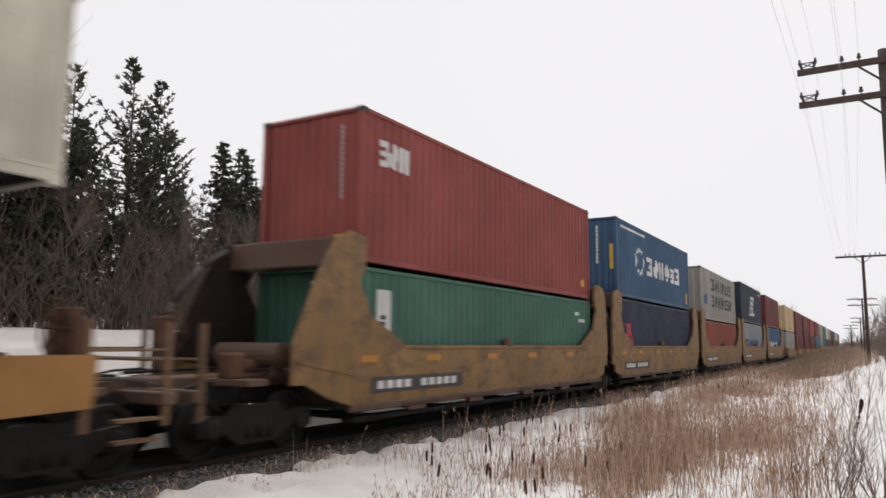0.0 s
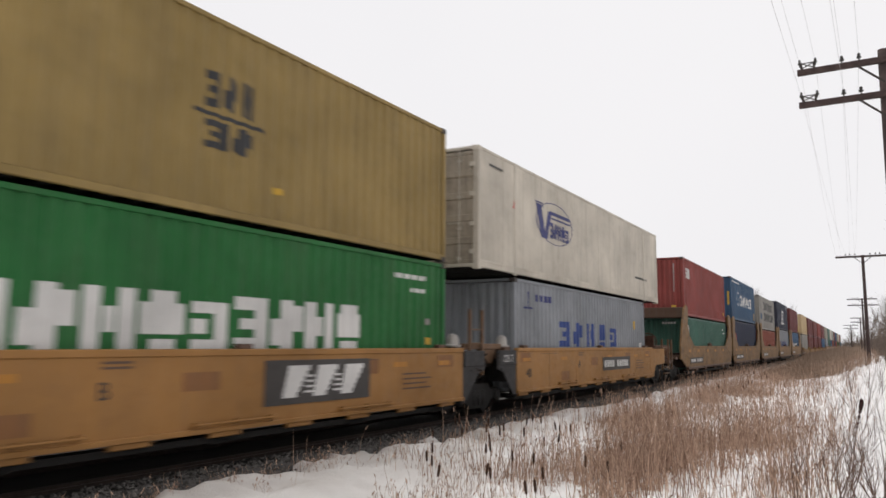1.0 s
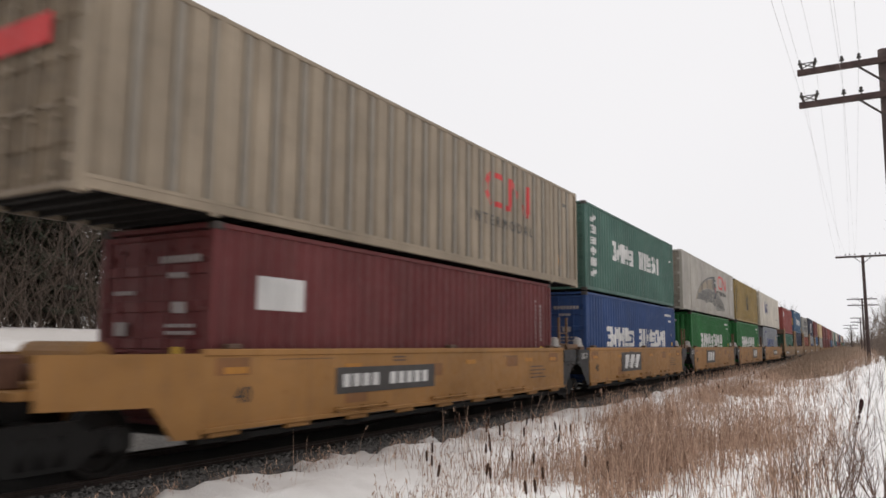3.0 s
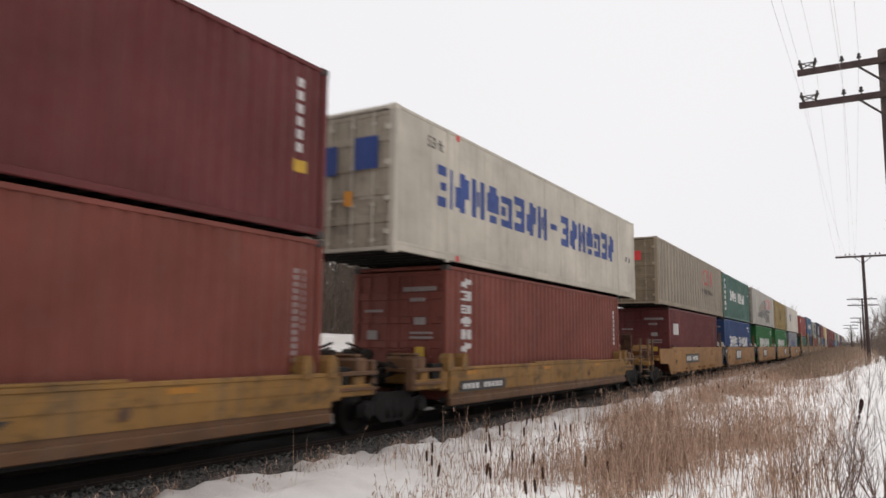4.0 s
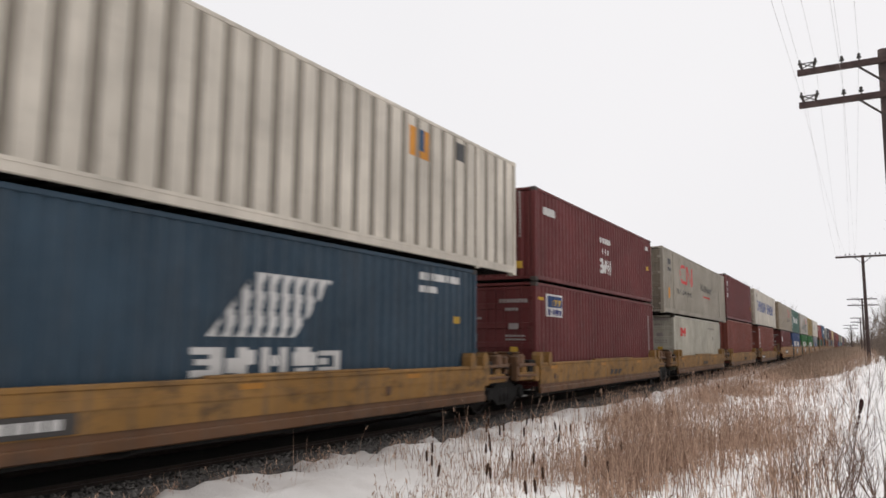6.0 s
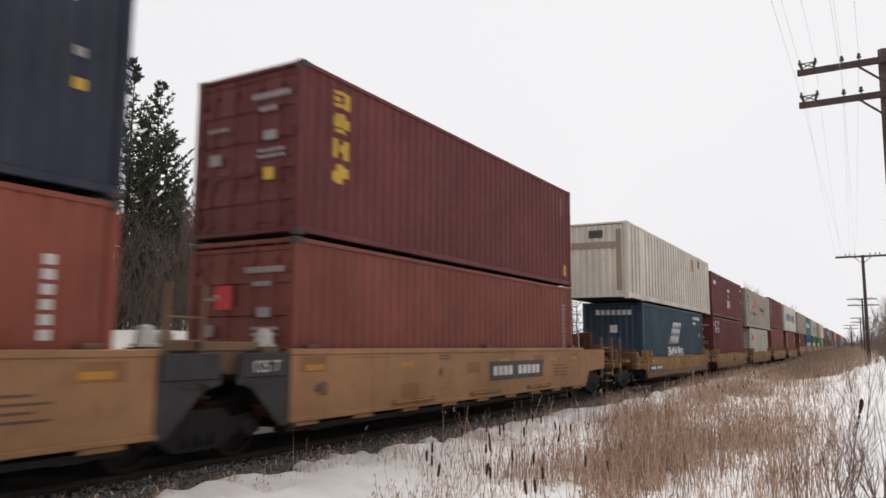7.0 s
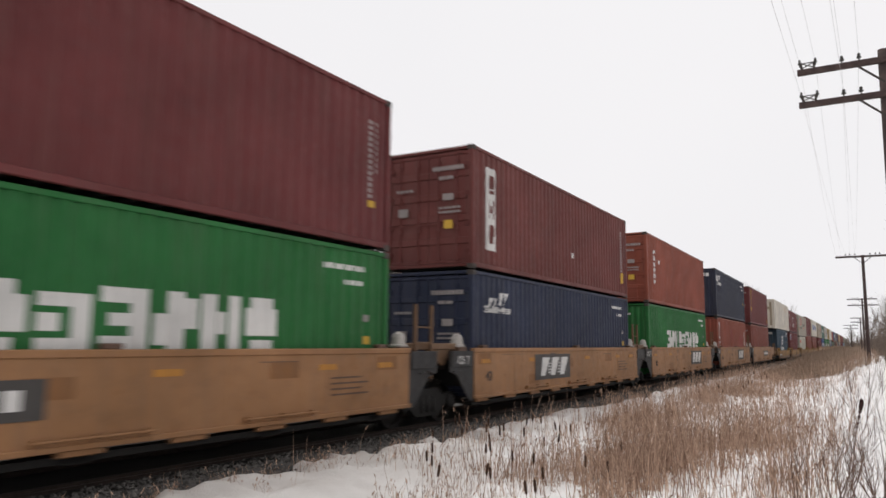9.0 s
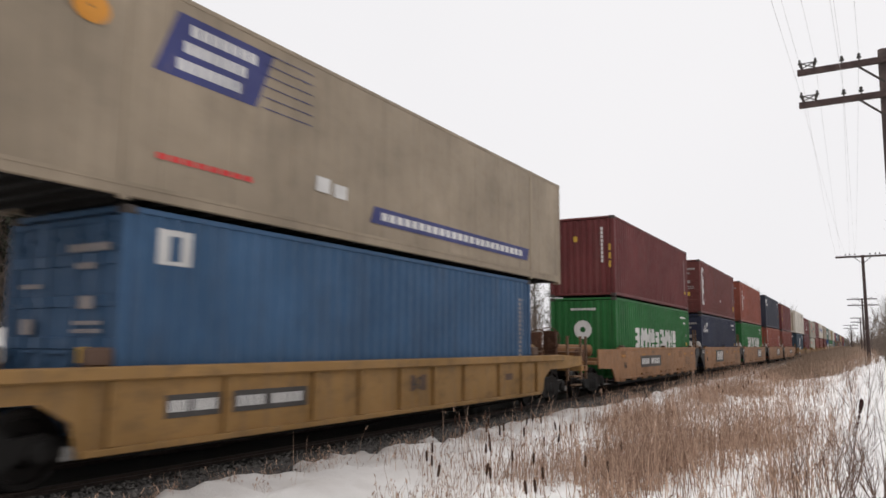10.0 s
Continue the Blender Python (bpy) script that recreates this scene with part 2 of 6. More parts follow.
def ground_z(x, y):
    u = x - track_x(y)
    n1 = noise.noise((x * 0.35, y * 0.35, 0.0))
    n2 = noise.noise((x * 1.6, y * 1.6, 3.0))
    n3 = noise.noise((x * 5.0, y * 5.0, 7.0))
    if u >= 0:
        edge = 2.0 + 0.40 * noise.noise((0.5, y * 0.8, 5.0)) + 0.26 * noise.noise((1.5, y * 2.3, 9.0)) + 0.20 * noise.noise((2.5, y * 6.5, 1.0))
        edge += 0.30 * ramp01(9.0, 15.0, y)
        z = -0.5 + 0.53 * ramp01(edge - 0.5, edge + 0.28, u)
        lump = ramp01(edge, edge + 0.4, u)
        z += lump * (0.06 * n1 + 0.075 * n2 + 0.06 * n3) + 0.10 * noise.noise((x * 2.6, y * 2.6, 11.0)) * (ramp01(edge - 0.3, edge + 0.1, u) - ramp01(edge + 0.5, edge + 1.5, u))
        bare = noise.noise((u * 1.5, y * 0.9, 21.0)) + 0.6 * noise.noise((u * 4.0, y * 3.0, 23.0))
        z -= 0.30 * ramp01(0.12, 0.34, bare) * ramp01(7.0, 11.0, y) * (1 - ramp01(2.9, 3.5, u))
        z -= 0.22 * ramp01(3.0, 4.6, u) * (1 - ramp01(5.2, 7.2, u))
        z += 0.8 * ramp01(10.5, 16.0, u)
        z += 0.75 * ramp01(11.0, 30.0, y) * ramp01(6.6, 9.6, u) * (1 - 0.5 * ramp01(60, 140, y))
    else:
        z = -0.5 + 0.42 * ramp01(2.0, 2.9, -u) + 0.06 * n1 + 0.03 * n2
        z += 2.15 * ramp01(4.5, 15.5, -u) + 2.0 * ramp01(15.0, 90.0, -u)
    far = math.hypot(x, y)
    return z if far < 260 else z * max(0.0, 1 - (far - 260) / 800)


def axis(parts):
    out = []
    for a, b, n in parts:
        out += [a + (b - a) * i / n for i in range(n)]
    return out + [parts[-1][1]]


def make_ground():
    us = axis([(-3000, -400, 6), (-400, -100, 8), (-100, -24, 14), (-24, -3.5, 26), (-3.5, 1.2, 14), (1.2, 6.0, 56), (6.0, 10.5, 34), (10.5, 18, 14), (18, 100, 14), (100, 3000, 8)])
    ys = axis([(-3000, -300, 6), (-300, -30, 12), (-30, 2, 16), (2, 30, 230), (30, 60, 110), (60, 140, 90), (140, 400, 50), (400, 3000, 14)])
    verts, faces, n = [], [], len(us)
    for y in ys:
        for u in us:
            x = u + track_x(min(y, 900))
            verts.append((x, y, ground_z(x, y) if abs(y) < 900 else 0.0))
    for j in range(len(ys) - 1):
        for i in range(n - 1):
            a = j * n + i
            faces.append((a, a + 1, a + n + 1, a + n))
    ob = new("ground", raw_mesh("ground", verts, faces, SNOW, True))
    tagged(ob, "old trampled snow with bare dirty patches", "ground", kind="structure")


make_ground()


# ---------------------------------------------------------------- the track
def strip(name, outline, y0, y1, step, material, wobble=0.0, smooth=True):
    """An open (u, z) outline drawn along the track."""
    verts, faces, n = [], [], len(outline)
    count = int((y1 - y0) / step) + 1
    for j in range(count):
        y = y0 + (y1 - y0) * j / (count - 1)
        for u, z in outline:
            w = wobble * noise.noise((u * 4, y * 4, 2.0)) + wobble * 0.7 * noise.noise((u * 11, y * 11, 4.0))
            verts.append((track_x(y) + u, y, z + w))
    for j in range(count - 1):
        for i in range(n - 1):
            a = j * n + i
            faces.append((a, a + 1, a + n + 1, a + n))
    return raw_mesh(name, verts, faces, material, smooth)


def make_track():
    bed = new("ballast", strip("ballast", [(-6.2, -0.4), (-5.0, -0.03), (-2.4, -0.03), (-1.6, -0.13), (-0.8, -0.12), (0, -0.13), (0.8, -0.12), (1.25, -0.10), (1.55, -0.08), (1.8, -0.09), (2.0, -0.11), (2.3, -0.13), (2.7, -0.16), (3.1, -0.21), (3.5, -0.32), (3.9, -0.6)], -60, 90, 0.2, BALLAST, 0.035))
    tagged(bed, "dark crushed stone ballast under the rails", "ballast", kind="structure")
    # near-black strip: the shade under the cars is painted into its oily colour
    oil = new("ballast", strip("ballast_oiled", [(-1.15, -0.14), (-0.6, -0.09), (0.0, -0.09), (0.6, -0.085), (0.98, -0.085), (1.12, -0.14)], -40, 90, 0.25, OILSHADED, 0.03))
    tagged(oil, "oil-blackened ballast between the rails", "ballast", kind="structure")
    far_bed = new("ballast", strip("ballast_far", [(-3.2, -0.5), (-1.6, -0.13), (1.6, -0.09), (3.0, -0.5)], 90, 900, 3.0, BALLAST, 0.03))
    tagged(far_bed, "dark crushed stone ballast under the rails", "ballast", kind="structure")
    prof = [(-0.07, -0.155), (-0.07, -0.14), (-0.012, -0.12), (-0.012, -0.045), (-0.036, -0.035), (-0.036, -0.006), (-0.028, 0.0), (0.028, 0.0), (0.036, -0.006), (0.036, -0.035), (0.012, -0.045), (0.012, -0.12), (0.07, -0.14), (0.07, -0.155)]
    for side in (-0.7535, 0.7535):
        r = new("rail", strip("rail", [(side + a, b) for a, b in prof], -150, 800, 2.5, RAILSTEEL, 0.0, False))
        tagged(r, "worn steel running rail, brown with rust", "rail", "rails of the line", "structure")
    road = new("sleepers")
    tagged(road, "dark creosoted timber sleepers in ballast", "sleepers", kind="structure")

    def tie(bm):
        box(bm, -1.3, -0.115, -0.33, 1.3, 0.115, -0.155, 0.012)
    me = cached(("sleeper",), TIMBER, tie)
    y = -6.0
    while y < 90:
        o = part("sleeper", me, None, road)
        o.matrix_basis = on_track(y, random.uniform(-0.01, 0.035)) @ pose(0, 0, 0, 0, 0, random.uniform(-1, 1))
        y += 0.54


make_track()


# ---------------------------------------------------------------- containers
RIB = {"fine": (0.305, 0.018, 0.46, 0.10), "corr": (0.278, 0.040, 0.28, 0.20), "wide": (0.50, 0.045, 0.62, 0.05), "tan": (0.62, 0.045, 0.42, 0.06)}


def wall_profile(style, length):
    """(y, inward depth) points of a side wall, from one end post to the other."""
    if style == "plate":
        pts = []
        y = 0.11
        while y < length - 0.2:
            nxt = min(y + 1.22, length - 0.11)
            pts += [(y, 0.008), (y + 0.012, 0.0), (nxt - 0.012, 0.0)]
            y = nxt
        return pts + [(length - 0.11, 0.008)]
    pitch, depth, flat, slope = RIB[style]
    count = int(round((length - 0.22) / pitch))
    p = (length - 0.22) / count
    pts = [(0.11, depth)]
    for i in range(count):
        a = 0.11 + i * p
        pts += [(a + p * (0.5 - flat / 2 - slope), depth), (a + p * (0.5 - flat / 2), 0.0), (a + p * (0.5 + flat / 2), 0.0), (a + p * (0.5 + flat / 2 + slope), depth)]
    return pts + [(length - 0.11, depth)]


WALL_X = 1.207


def depth_at(prof, y):
    for (a, da), (b, db) in zip(prof, prof[1:]):
        if a <= y <= b:
            return da + (db - da) * (y - a) / max(1e-6, b - a)
    return 0.0


COAT, ALONG = [0.005], [0.0]


def follow(bm, prof, y0, y1, z0, z1, slant=0.0):
    """A painted patch that lies on the ribs of a wall. slant: how far its top leans along y."""
    lift = COAT[0]
    y0, y1 = y0 + ALONG[0], y1 + ALONG[0]
    ys = [y0] + [y for y, _ in prof if y0 < y < y1] + [y1]
    a = [bm.verts.new((WALL_X + lift - depth_at(prof, y), y, z0)) for y in ys]
    b = [bm.verts.new((WALL_X + lift - depth_at(prof, y + slant), y + slant, z1)) for y in ys]
    for i in range(len(ys) - 1):
        bm.faces.new((a[i], a[i + 1], b[i + 1], b[i]))


def glyph(bm, prof, y0, y1, z0, z1, i):
    """A plain notched block that stands for one sign of a trade name."""
    w, h = y1 - y0, z1 - z0
    q = 0.36 * w

    def cell(a, b, c, d):
        follow(bm, prof, y0 + a, y0 + b, z0 + c * h, z0 + d * h)
    k = i % 5
    if k == 0:
        cell(w - q, w, 0, 1)
        cell(0, w - q, 0.76, 1)
        cell(0, w - q, 0, 0.24)
        cell(0.2 * w, w - q, 0.40, 0.60)
    elif k == 1:
        cell(0.31 * w, 0.69 * w, 0, 1)
        cell(0, 0.31 * w, 0.1, 0.62)
        cell(0.69 * w, w, 0.38, 0.9)
    elif k == 2:
        cell(0, 0.34 * w, 0, 1)
        cell(0.66 * w, w, 0, 1)
        cell(0.40 * w, 0.60 * w, 0.3, 0.7)
    elif k == 3:
        cell(0.2 * w, 0.8 * w, 0.8, 1)
        cell(0, w, 0.28, 0.8)
        cell(0.2 * w, 0.8 * w, 0, 0.2)
    else:
        cell(w - q, w, 0, 0.86)
        cell(0, w - q, 0.66, 0.86)
        cell(0, w - q, 0, 0.2)
        cell(0, 0.4 * w, 0.3, 0.56)


def ring(bm, prof, yc, zc, ry, rz, w, start=0, sweep=360, n=28):
    """A painted oval line, whole or open."""
    for i in range(n):
        p = []
        for k, s in ((i, 1), (i + 1, 1), (i + 1, 1 - w), (i, 1 - w)):
            t = radians(start + sweep * k / n)
            y = yc + ALONG[0] + ry * s * math.cos(t)
            p.append((WALL_X + COAT[0] - depth_at(prof, y), y, zc + rz * s * math.sin(t)))
        quad(bm, *p)


def draw_marks(marks, prof, holder, shift):
    """marks: (material, kind, numbers...) with y from the near end and z from the container's floor."""
    for k_mark, (m, kind, *v) in enumerate(marks):
        COAT[0] = 0.005 + 0.0012 * k_mark
        bm = bmesh.new()
        name = "marking"
        if kind == "bar":
            follow(bm, prof, *v)
        elif kind == "row":
            y0, y1, z0, z1, n, gap = v
            w = (y1 - y0) / n
            for i in range(n):
                glyph(bm, prof, y0 + i * w + gap * w / 2, y0 + (i + 1) * w - gap * w / 2, z0, z1, i)
                part("emblem_block", bm, m, holder).location.x = shift
                bm = bmesh.new()
            bm.free()
            continue
        elif kind == "column":
            y0, y1, z0, z1, n = v
            h = (z1 - z0) / n
            for i in range(n):
                glyph(bm, prof, y0, y1, z0 + i * h + 0.12 * h, z0 + (i + 1) * h - 0.12 * h, i + 1)
                part("emblem_block", bm, m, holder).location.x = shift
                bm = bmesh.new()
            bm.free()
            continue
        elif kind == "small":
            y0, y1, z0, z1, n = v
            w = (y1 - y0) / n
            for i in range(n):
                follow(bm, prof, y0 + i * w + 0.12 * w, y0 + (i + 1) * w - 0.12 * w, z0, z1)
        elif kind == "smallcol":
            y0, y1, z0, z1, n = v
            h = (z1 - z0) / n
            for i in range(n):
                follow(bm, prof, y0, y1, z0 + i * h + 0.15 * h, z0 + (i + 1) * h - 0.15 * h)
        elif kind == "ring":
            ring(bm, prof, *v)
            name = "emblem"
        elif kind == "slant":
            follow(bm, prof, *v[:4], v[4])
        elif kind == "worm":
            # one bent red line: an open bow and a leaning zigzag
            y0, z0, w, h = v
            t = 0.075 * w
            ring(bm, prof, y0 + 0.2 * w, z0 + h / 2, 0.2 * w, h / 2, 0.34, 90, 180)
            follow(bm, prof, y0 + 0.2 * w, y0 + 0.42 * w, z0 + 0.84 * h, z0 + h)
            follow(bm, prof, y0 + 0.2 * w, y0 + 0.55 * w, z0, z0 + 0.16 * h)
            follow(bm, prof, y0 + 0.50 * w, y0 + 0.50 * w + t, z0 + 0.16 * h, z0 + h)
            follow(bm, prof, y0 + 0.88 * w, y0 + 0.88 * w + 1.4 * t, z0, z0 + h, -0.36 * w)
            follow(bm, prof, y0 + w - t, y0 + w, z0 + 0.1 * h, z0 + h)
            name = "emblem"
        elif kind == "arches":
            # nested arched lines of a painted picture
            yc, zc, ry, rz, n = v
            for k in range(n):
                f = 1 - 0.62 * k / n
                ring(bm, prof, yc - 0.7 * (1 - f), zc, ry * f, rz * f, 0.026 / f, 8, 150 - 30 * k / n, 22)
            name = "painted_picture"
        elif kind == "cars":
            # a row of painted cars that grows along an arch; share: body, or roof line and gaps
            yc, zc, ry, rz, body = v
            n = 40
            for k in range(n):
                a = radians(166 - 92 * k / n)
                y, zb, hh = yc + ry * math.cos(a), zc + rz * math.sin(a) + 0.05, 0.14 + 0.80 * (k / n) ** 1.25
                dy = ry * math.sin(a) * radians(92 / n)
                gap = k % 9 == 8 or k > 36
                if body and not gap:
                    follow(bm, prof, y, y + dy, zb, zb + 0.72 * hh)
                elif not body:
                    follow(bm, prof, y, y + dy, zb if gap else zb + 0.8 * hh, zb + 0.92 * hh)
            name = "painted_picture"
        elif kind == "text":
            text, y, z, size, *gap = v
            bm.free()
            o = part("lettering", words_mesh(text, size, m, *gap), None, holder)
            o.location = (WALL_X + 0.008 + shift, y + ALONG[0], z)
            continue
        mark = part(name, bm, m, holder)
        mark.location.x = shift
        if kind in ("small", "smallcol", "worm", "arches", "cars"):
            tagged(mark, kind="stuff")


def side_wall(length, height, style, low):
    prof = wall_profile(style, length)

    def build(bm):
        z0, z1 = low, height - 0.09
        a = [bm.verts.new((WALL_X - d, y, z0)) for y, d in prof]
        b = [bm.verts.new((WALL_X - d, y, z1)) for y, d in prof]
        for i in range(len(prof) - 1):
            bm.faces.new((a[i], a[i + 1], b[i + 1], b[i]))
        quad(bm, (WALL_X - 0.06, prof[0][0], z0), (WALL_X - 0.06, prof[0][0], z1), (WALL_X - 0.06, prof[-1][0], z1), (WALL_X - 0.06, prof[-1][0], z0))
    return build, prof


GRIMY, BASE = {}, {}


def grimy(mat):
    """Doors that road dirt has browned."""
    if mat.name not in GRIMY:
        GRIMY[mat.name] = paint("road_dirt_on_" + mat.name, BASE[mat.name], 0.75, 0.5, 0.75, (0.085, 0.066, 0.05), 0.45)
    return GRIMY[mat.name]


def container(length, height, style, mat, near_end, marks=(), end_marks=(), frame_mat=None, label="", casting=None, s=0.0, z=0.0):
    """A freight container. Its origin is at the middle of its floor; +x looks at the camera's side."""
    ob = new("shipping_container")
    tagged(ob, label, "container", "containers on the train")
    fm = frame_mat or mat
    L, H = length, height
    long = L > 13
    low = 0.20 if style in ("plate", "wide", "tan", "fine") else 0.155
    half = -L / 2
    tag = (L, H, style)

    def cached(key, material, build):
        """Long boxes are also wider."""
        def wide(bm):
            build(bm)
            if long:
                for v in bm.verts:
                    v.co.x *= 1.062
        return shared(key, material, wide)
    build, prof = side_wall(L, H, style, low)
    me = cached(("side_wall",) + tag, mat, build)
    wall = part("side_wall", me, None, ob)
    wall.matrix_basis = pose(0, half, 0)
    far = part("side_wall", me, None, ob)
    far.matrix_basis = pose(0, -half, 0, 0, 0, 180)
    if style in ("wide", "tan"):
        # gray-brown strips filling the grooves between panels; groove shade is put into their colour
        count = int(round((L - 0.22) / RIB[style][0]))
        pitch = (L - 0.22) / count

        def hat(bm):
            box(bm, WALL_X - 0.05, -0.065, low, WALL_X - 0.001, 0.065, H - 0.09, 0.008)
        hm = cached(("hat_post",) + tag, GROOVESHADE, hat)
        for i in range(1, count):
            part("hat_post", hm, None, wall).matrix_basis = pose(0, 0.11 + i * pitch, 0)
    ALONG[0] = 0.15 if long else 0.0
    draw_marks(marks, prof, wall, 0.0749 if long else 0.0)

    def rails(bm):
        box(bm, 1.15, half + 0.1, H - 0.09, 1.219, -half - 0.1, H - 0.014, 0.01)
    top = cached(("top_rail",) + tag, fm, rails)
    part("top_rail", top, None, ob)
    part("top_rail", top, None, ob).matrix_basis = pose(0, 0, 0, 0, 0, 180)

    def lower(bm):
        box(bm, 1.14, half + 0.1, 0.045, 1.216, -half - 0.1, low, 0.012)
        if style != "corr":
            box(bm, 1.2, half + 0.1, low - 0.03, 1.224, -half - 0.1, low + 0.02)
    bottom = cached(("bottom_rail",) + tag, fm, lower)
    part("bottom_rail", bottom, None, ob)
    part("bottom_rail", bottom, None, ob).matrix_basis = pose(0, 0, 0, 0, 0, 180)

    def post(bm):
        box(bm, 1.08, half + 0.005, 0.1, 1.219, half + 0.12, H - 0.1, 0.014)
    pm = cached(("corner_post",) + tag, fm, post)
    spins = [pose(0, 0, 0), Matrix.Diagonal((-1, 1, 1, 1)), pose(0, 0, 0, 0, 0, 180), Matrix.Diagonal((1, -1, 1, 1))]
    for q in spins:
        part("corner_post", pm, None, ob).matrix_basis = q
    if long:
        def rib(bm):
            box(bm, 1.16, -6.17, 0.0, 1.222, -6.02, H - 0.01, 0.008)
        rm = cached(("lifting_post",) + tag, fm, rib)
        for q in spins:
            part("lifting_post", rm, None, ob).matrix_basis = q

    def cast(bm):
        box(bm, 1.05, half, 0.0, 1.222, half + 0.178, 0.118, 0.012)
    cm = cached(("corner_casting",) + tag, casting or fm, cast)
    for q in spins:
        for zz in (0.0, H - 0.118):
            part("corner_casting", cm, None, ob).matrix_basis = pose(0, 0, zz) @ q

    def roof(bm):
        n = int(L / 0.6)
        top = []
        for i in range(n):
            y = half + 0.3 + (L - 0.6) * i / (n - 1)
            top += [(y - 0.14, H - 0.03), (y - 0.1, H - 0.016), (y + 0.1, H - 0.016), (y + 0.14, H - 0.03)]
        prism(bm, [(half + 0.1, H - 0.05), (half + 0.1, H - 0.03)] + top + [(-half - 0.1, H - 0.03), (-half - 0.1, H - 0.05)], -1.15, 1.15)
    part("roof", cached(("roof",) + tag, fm, roof), None, ob)

    def under(bm):
        n = int(L / 0.4)
        low_side = []
        for i in range(n):
            y = half + 0.25 + (L - 0.5) * i / (n - 1)
            low_side += [(y - 0.03, 0.12), (y - 0.025, 0.03), (y + 0.025, 0.03), (y + 0.03, 0.12)]
        prism(bm, [(half + 0.1, 0.15), (half + 0.1, 0.12)] + low_side + [(-half - 0.1, 0.12), (-half - 0.1, 0.15)], -1.13, 1.13)
    part("underframe", cached(("underframe",) + tag, DARKSTEEL, under), None, ob)

    # ends
    def beam(bm):
        box(bm, -1.08, half + 0.01, 0.055, 1.08, half + 0.1, 0.13, 0.01)
    em = cached(("end_beam",) + tag, fm, beam)

    def corr_end(bm):
        n, w = 9, 2.16
        pts = []
        for i in range(n):
            a = -1.08 + w * i / n
            p = w / n
            pts += [(a, 0.075), (a + 0.28 * p, 0.075), (a + 0.5 * p, 0.03), (a + 0.78 * p, 0.03)]
        pts.append((1.08, 0.075))
        lo = [bm.verts.new((x, half + d, 0.13)) for x, d in pts]
        hi = [bm.verts.new((x, half + d, H - 0.11)) for x, d in pts]
        for i in range(len(pts) - 1):
            bm.faces.new((lo[i], lo[i + 1], hi[i + 1], hi[i]))
        quad(bm, (-1.08, half + 0.12, 0.13), (-1.08, half + 0.12, H - 0.11), (1.08, half + 0.12, H - 0.11), (1.08, half + 0.12, 0.13))

    def leaf(bm):
        front = []
        for i in range(6):
            zz = 0.14 + (H - 0.26) * i / 5
            a, b = max(0.14, zz - 0.07), min(H - 0.12, zz + 0.07)
            if i:
                front.append((half + 0.062, a - 0.012))
            front += [(half + 0.036, a), (half + 0.036, b)]
            if i < 5:
                front.append((half + 0.062, b + 0.012))
        prism(bm, [(half + 0.1, 0.14)] + front + [(half + 0.1, H - 0.12)], 0.008, 1.08)

    def rod(bm):
        tube(bm, (0, half + 0.012, 0.08), (0, half + 0.012, H - 0.06), 0.017, 0.017, 6)
        for zz in (0.25, 0.95, 1.7, H - 0.35):
            box(bm, -0.05, half + 0.0, zz - 0.03, 0.05, half + 0.04, zz + 0.03)
        box(bm, -0.3, half - 0.002, 1.06, 0.02, half + 0.02, 1.1)

    def hinge(bm):
        box(bm, 1.0, half - 0.004, -0.05, 1.14, half + 0.03, 0.05)

    doors = near_end
    for flip, is_door in ((pose(0, 0, 0), doors), (pose(0, 0, 0, 0, 0, 180), not doors)):
        for zz in (0.0, H - 0.14):
            part("end_beam", em, None, ob).matrix_basis = pose(0, 0, zz) @ flip
        if not is_door:
            part("end_wall", cached(("end_wall",) + tag, mat, corr_end), None, ob).matrix_basis = flip
            continue
        for mirror in (Matrix.Identity(4), Matrix.Diagonal((-1, 1, 1, 1))):
            d = part("door", cached(("door",) + tag, grimy(mat) if long else mat, leaf), None, ob)
            d.matrix_basis = flip @ mirror
            for x in (0.28, 0.78):
                part("lock_rod", cached(("lock_rod",) + tag, mat, rod), None, d).location.x = x
            for zz in (0.4, 1.05, 1.75, H - 0.45):
                part("hinge", cached(("hinge",) + tag, fm, hinge), None, d).location.z = zz
    # markings on the end that looks at the camera
    for m, kind, *v in end_marks:
        bm = bmesh.new()
        yy = half - 0.006 if doors else half + 0.022
        if kind == "bar":
            x0, x1, z0, z1 = v
            box(bm, x0, yy, z0, x1, yy + 0.006, z1)
        elif kind == "small":
            x0, x1, z0, z1, n = v
            for i in range(n):
                w = (x1 - x0) / n
                box(bm, x0 + (i + 0.12) * w, yy, z0, x0 + (i + 0.88) * w, yy + 0.006, z1)
        elif kind == "smallcol":
            x0, x1, z0, z1, n = v
            for i in range(n):
                h = (z1 - z0) / n
                box(bm, x0, yy, z0 + (i + 0.12) * h, x1, yy + 0.006, z0 + (i + 0.88) * h)
        elif kind == "disc":
            x, zz, r, hole = v
            for i in range(24):
                p = []
                for k, rr in ((i, r), (i + 1, r), (i + 1, hole), (i, hole)):
                    t = 2 * math.pi * k / 24
                    p.append((x + rr * math.cos(t), yy, zz + rr * math.sin(t)))
                quad(bm, *p)
        mark = part("marking", bm, m, ob)
        if kind in ("small", "smallcol"):
            tagged(mark, kind="stuff")
    MOVERS.append((ob, s, z))
    ob.matrix_basis = on_track(s, z)
    return ob

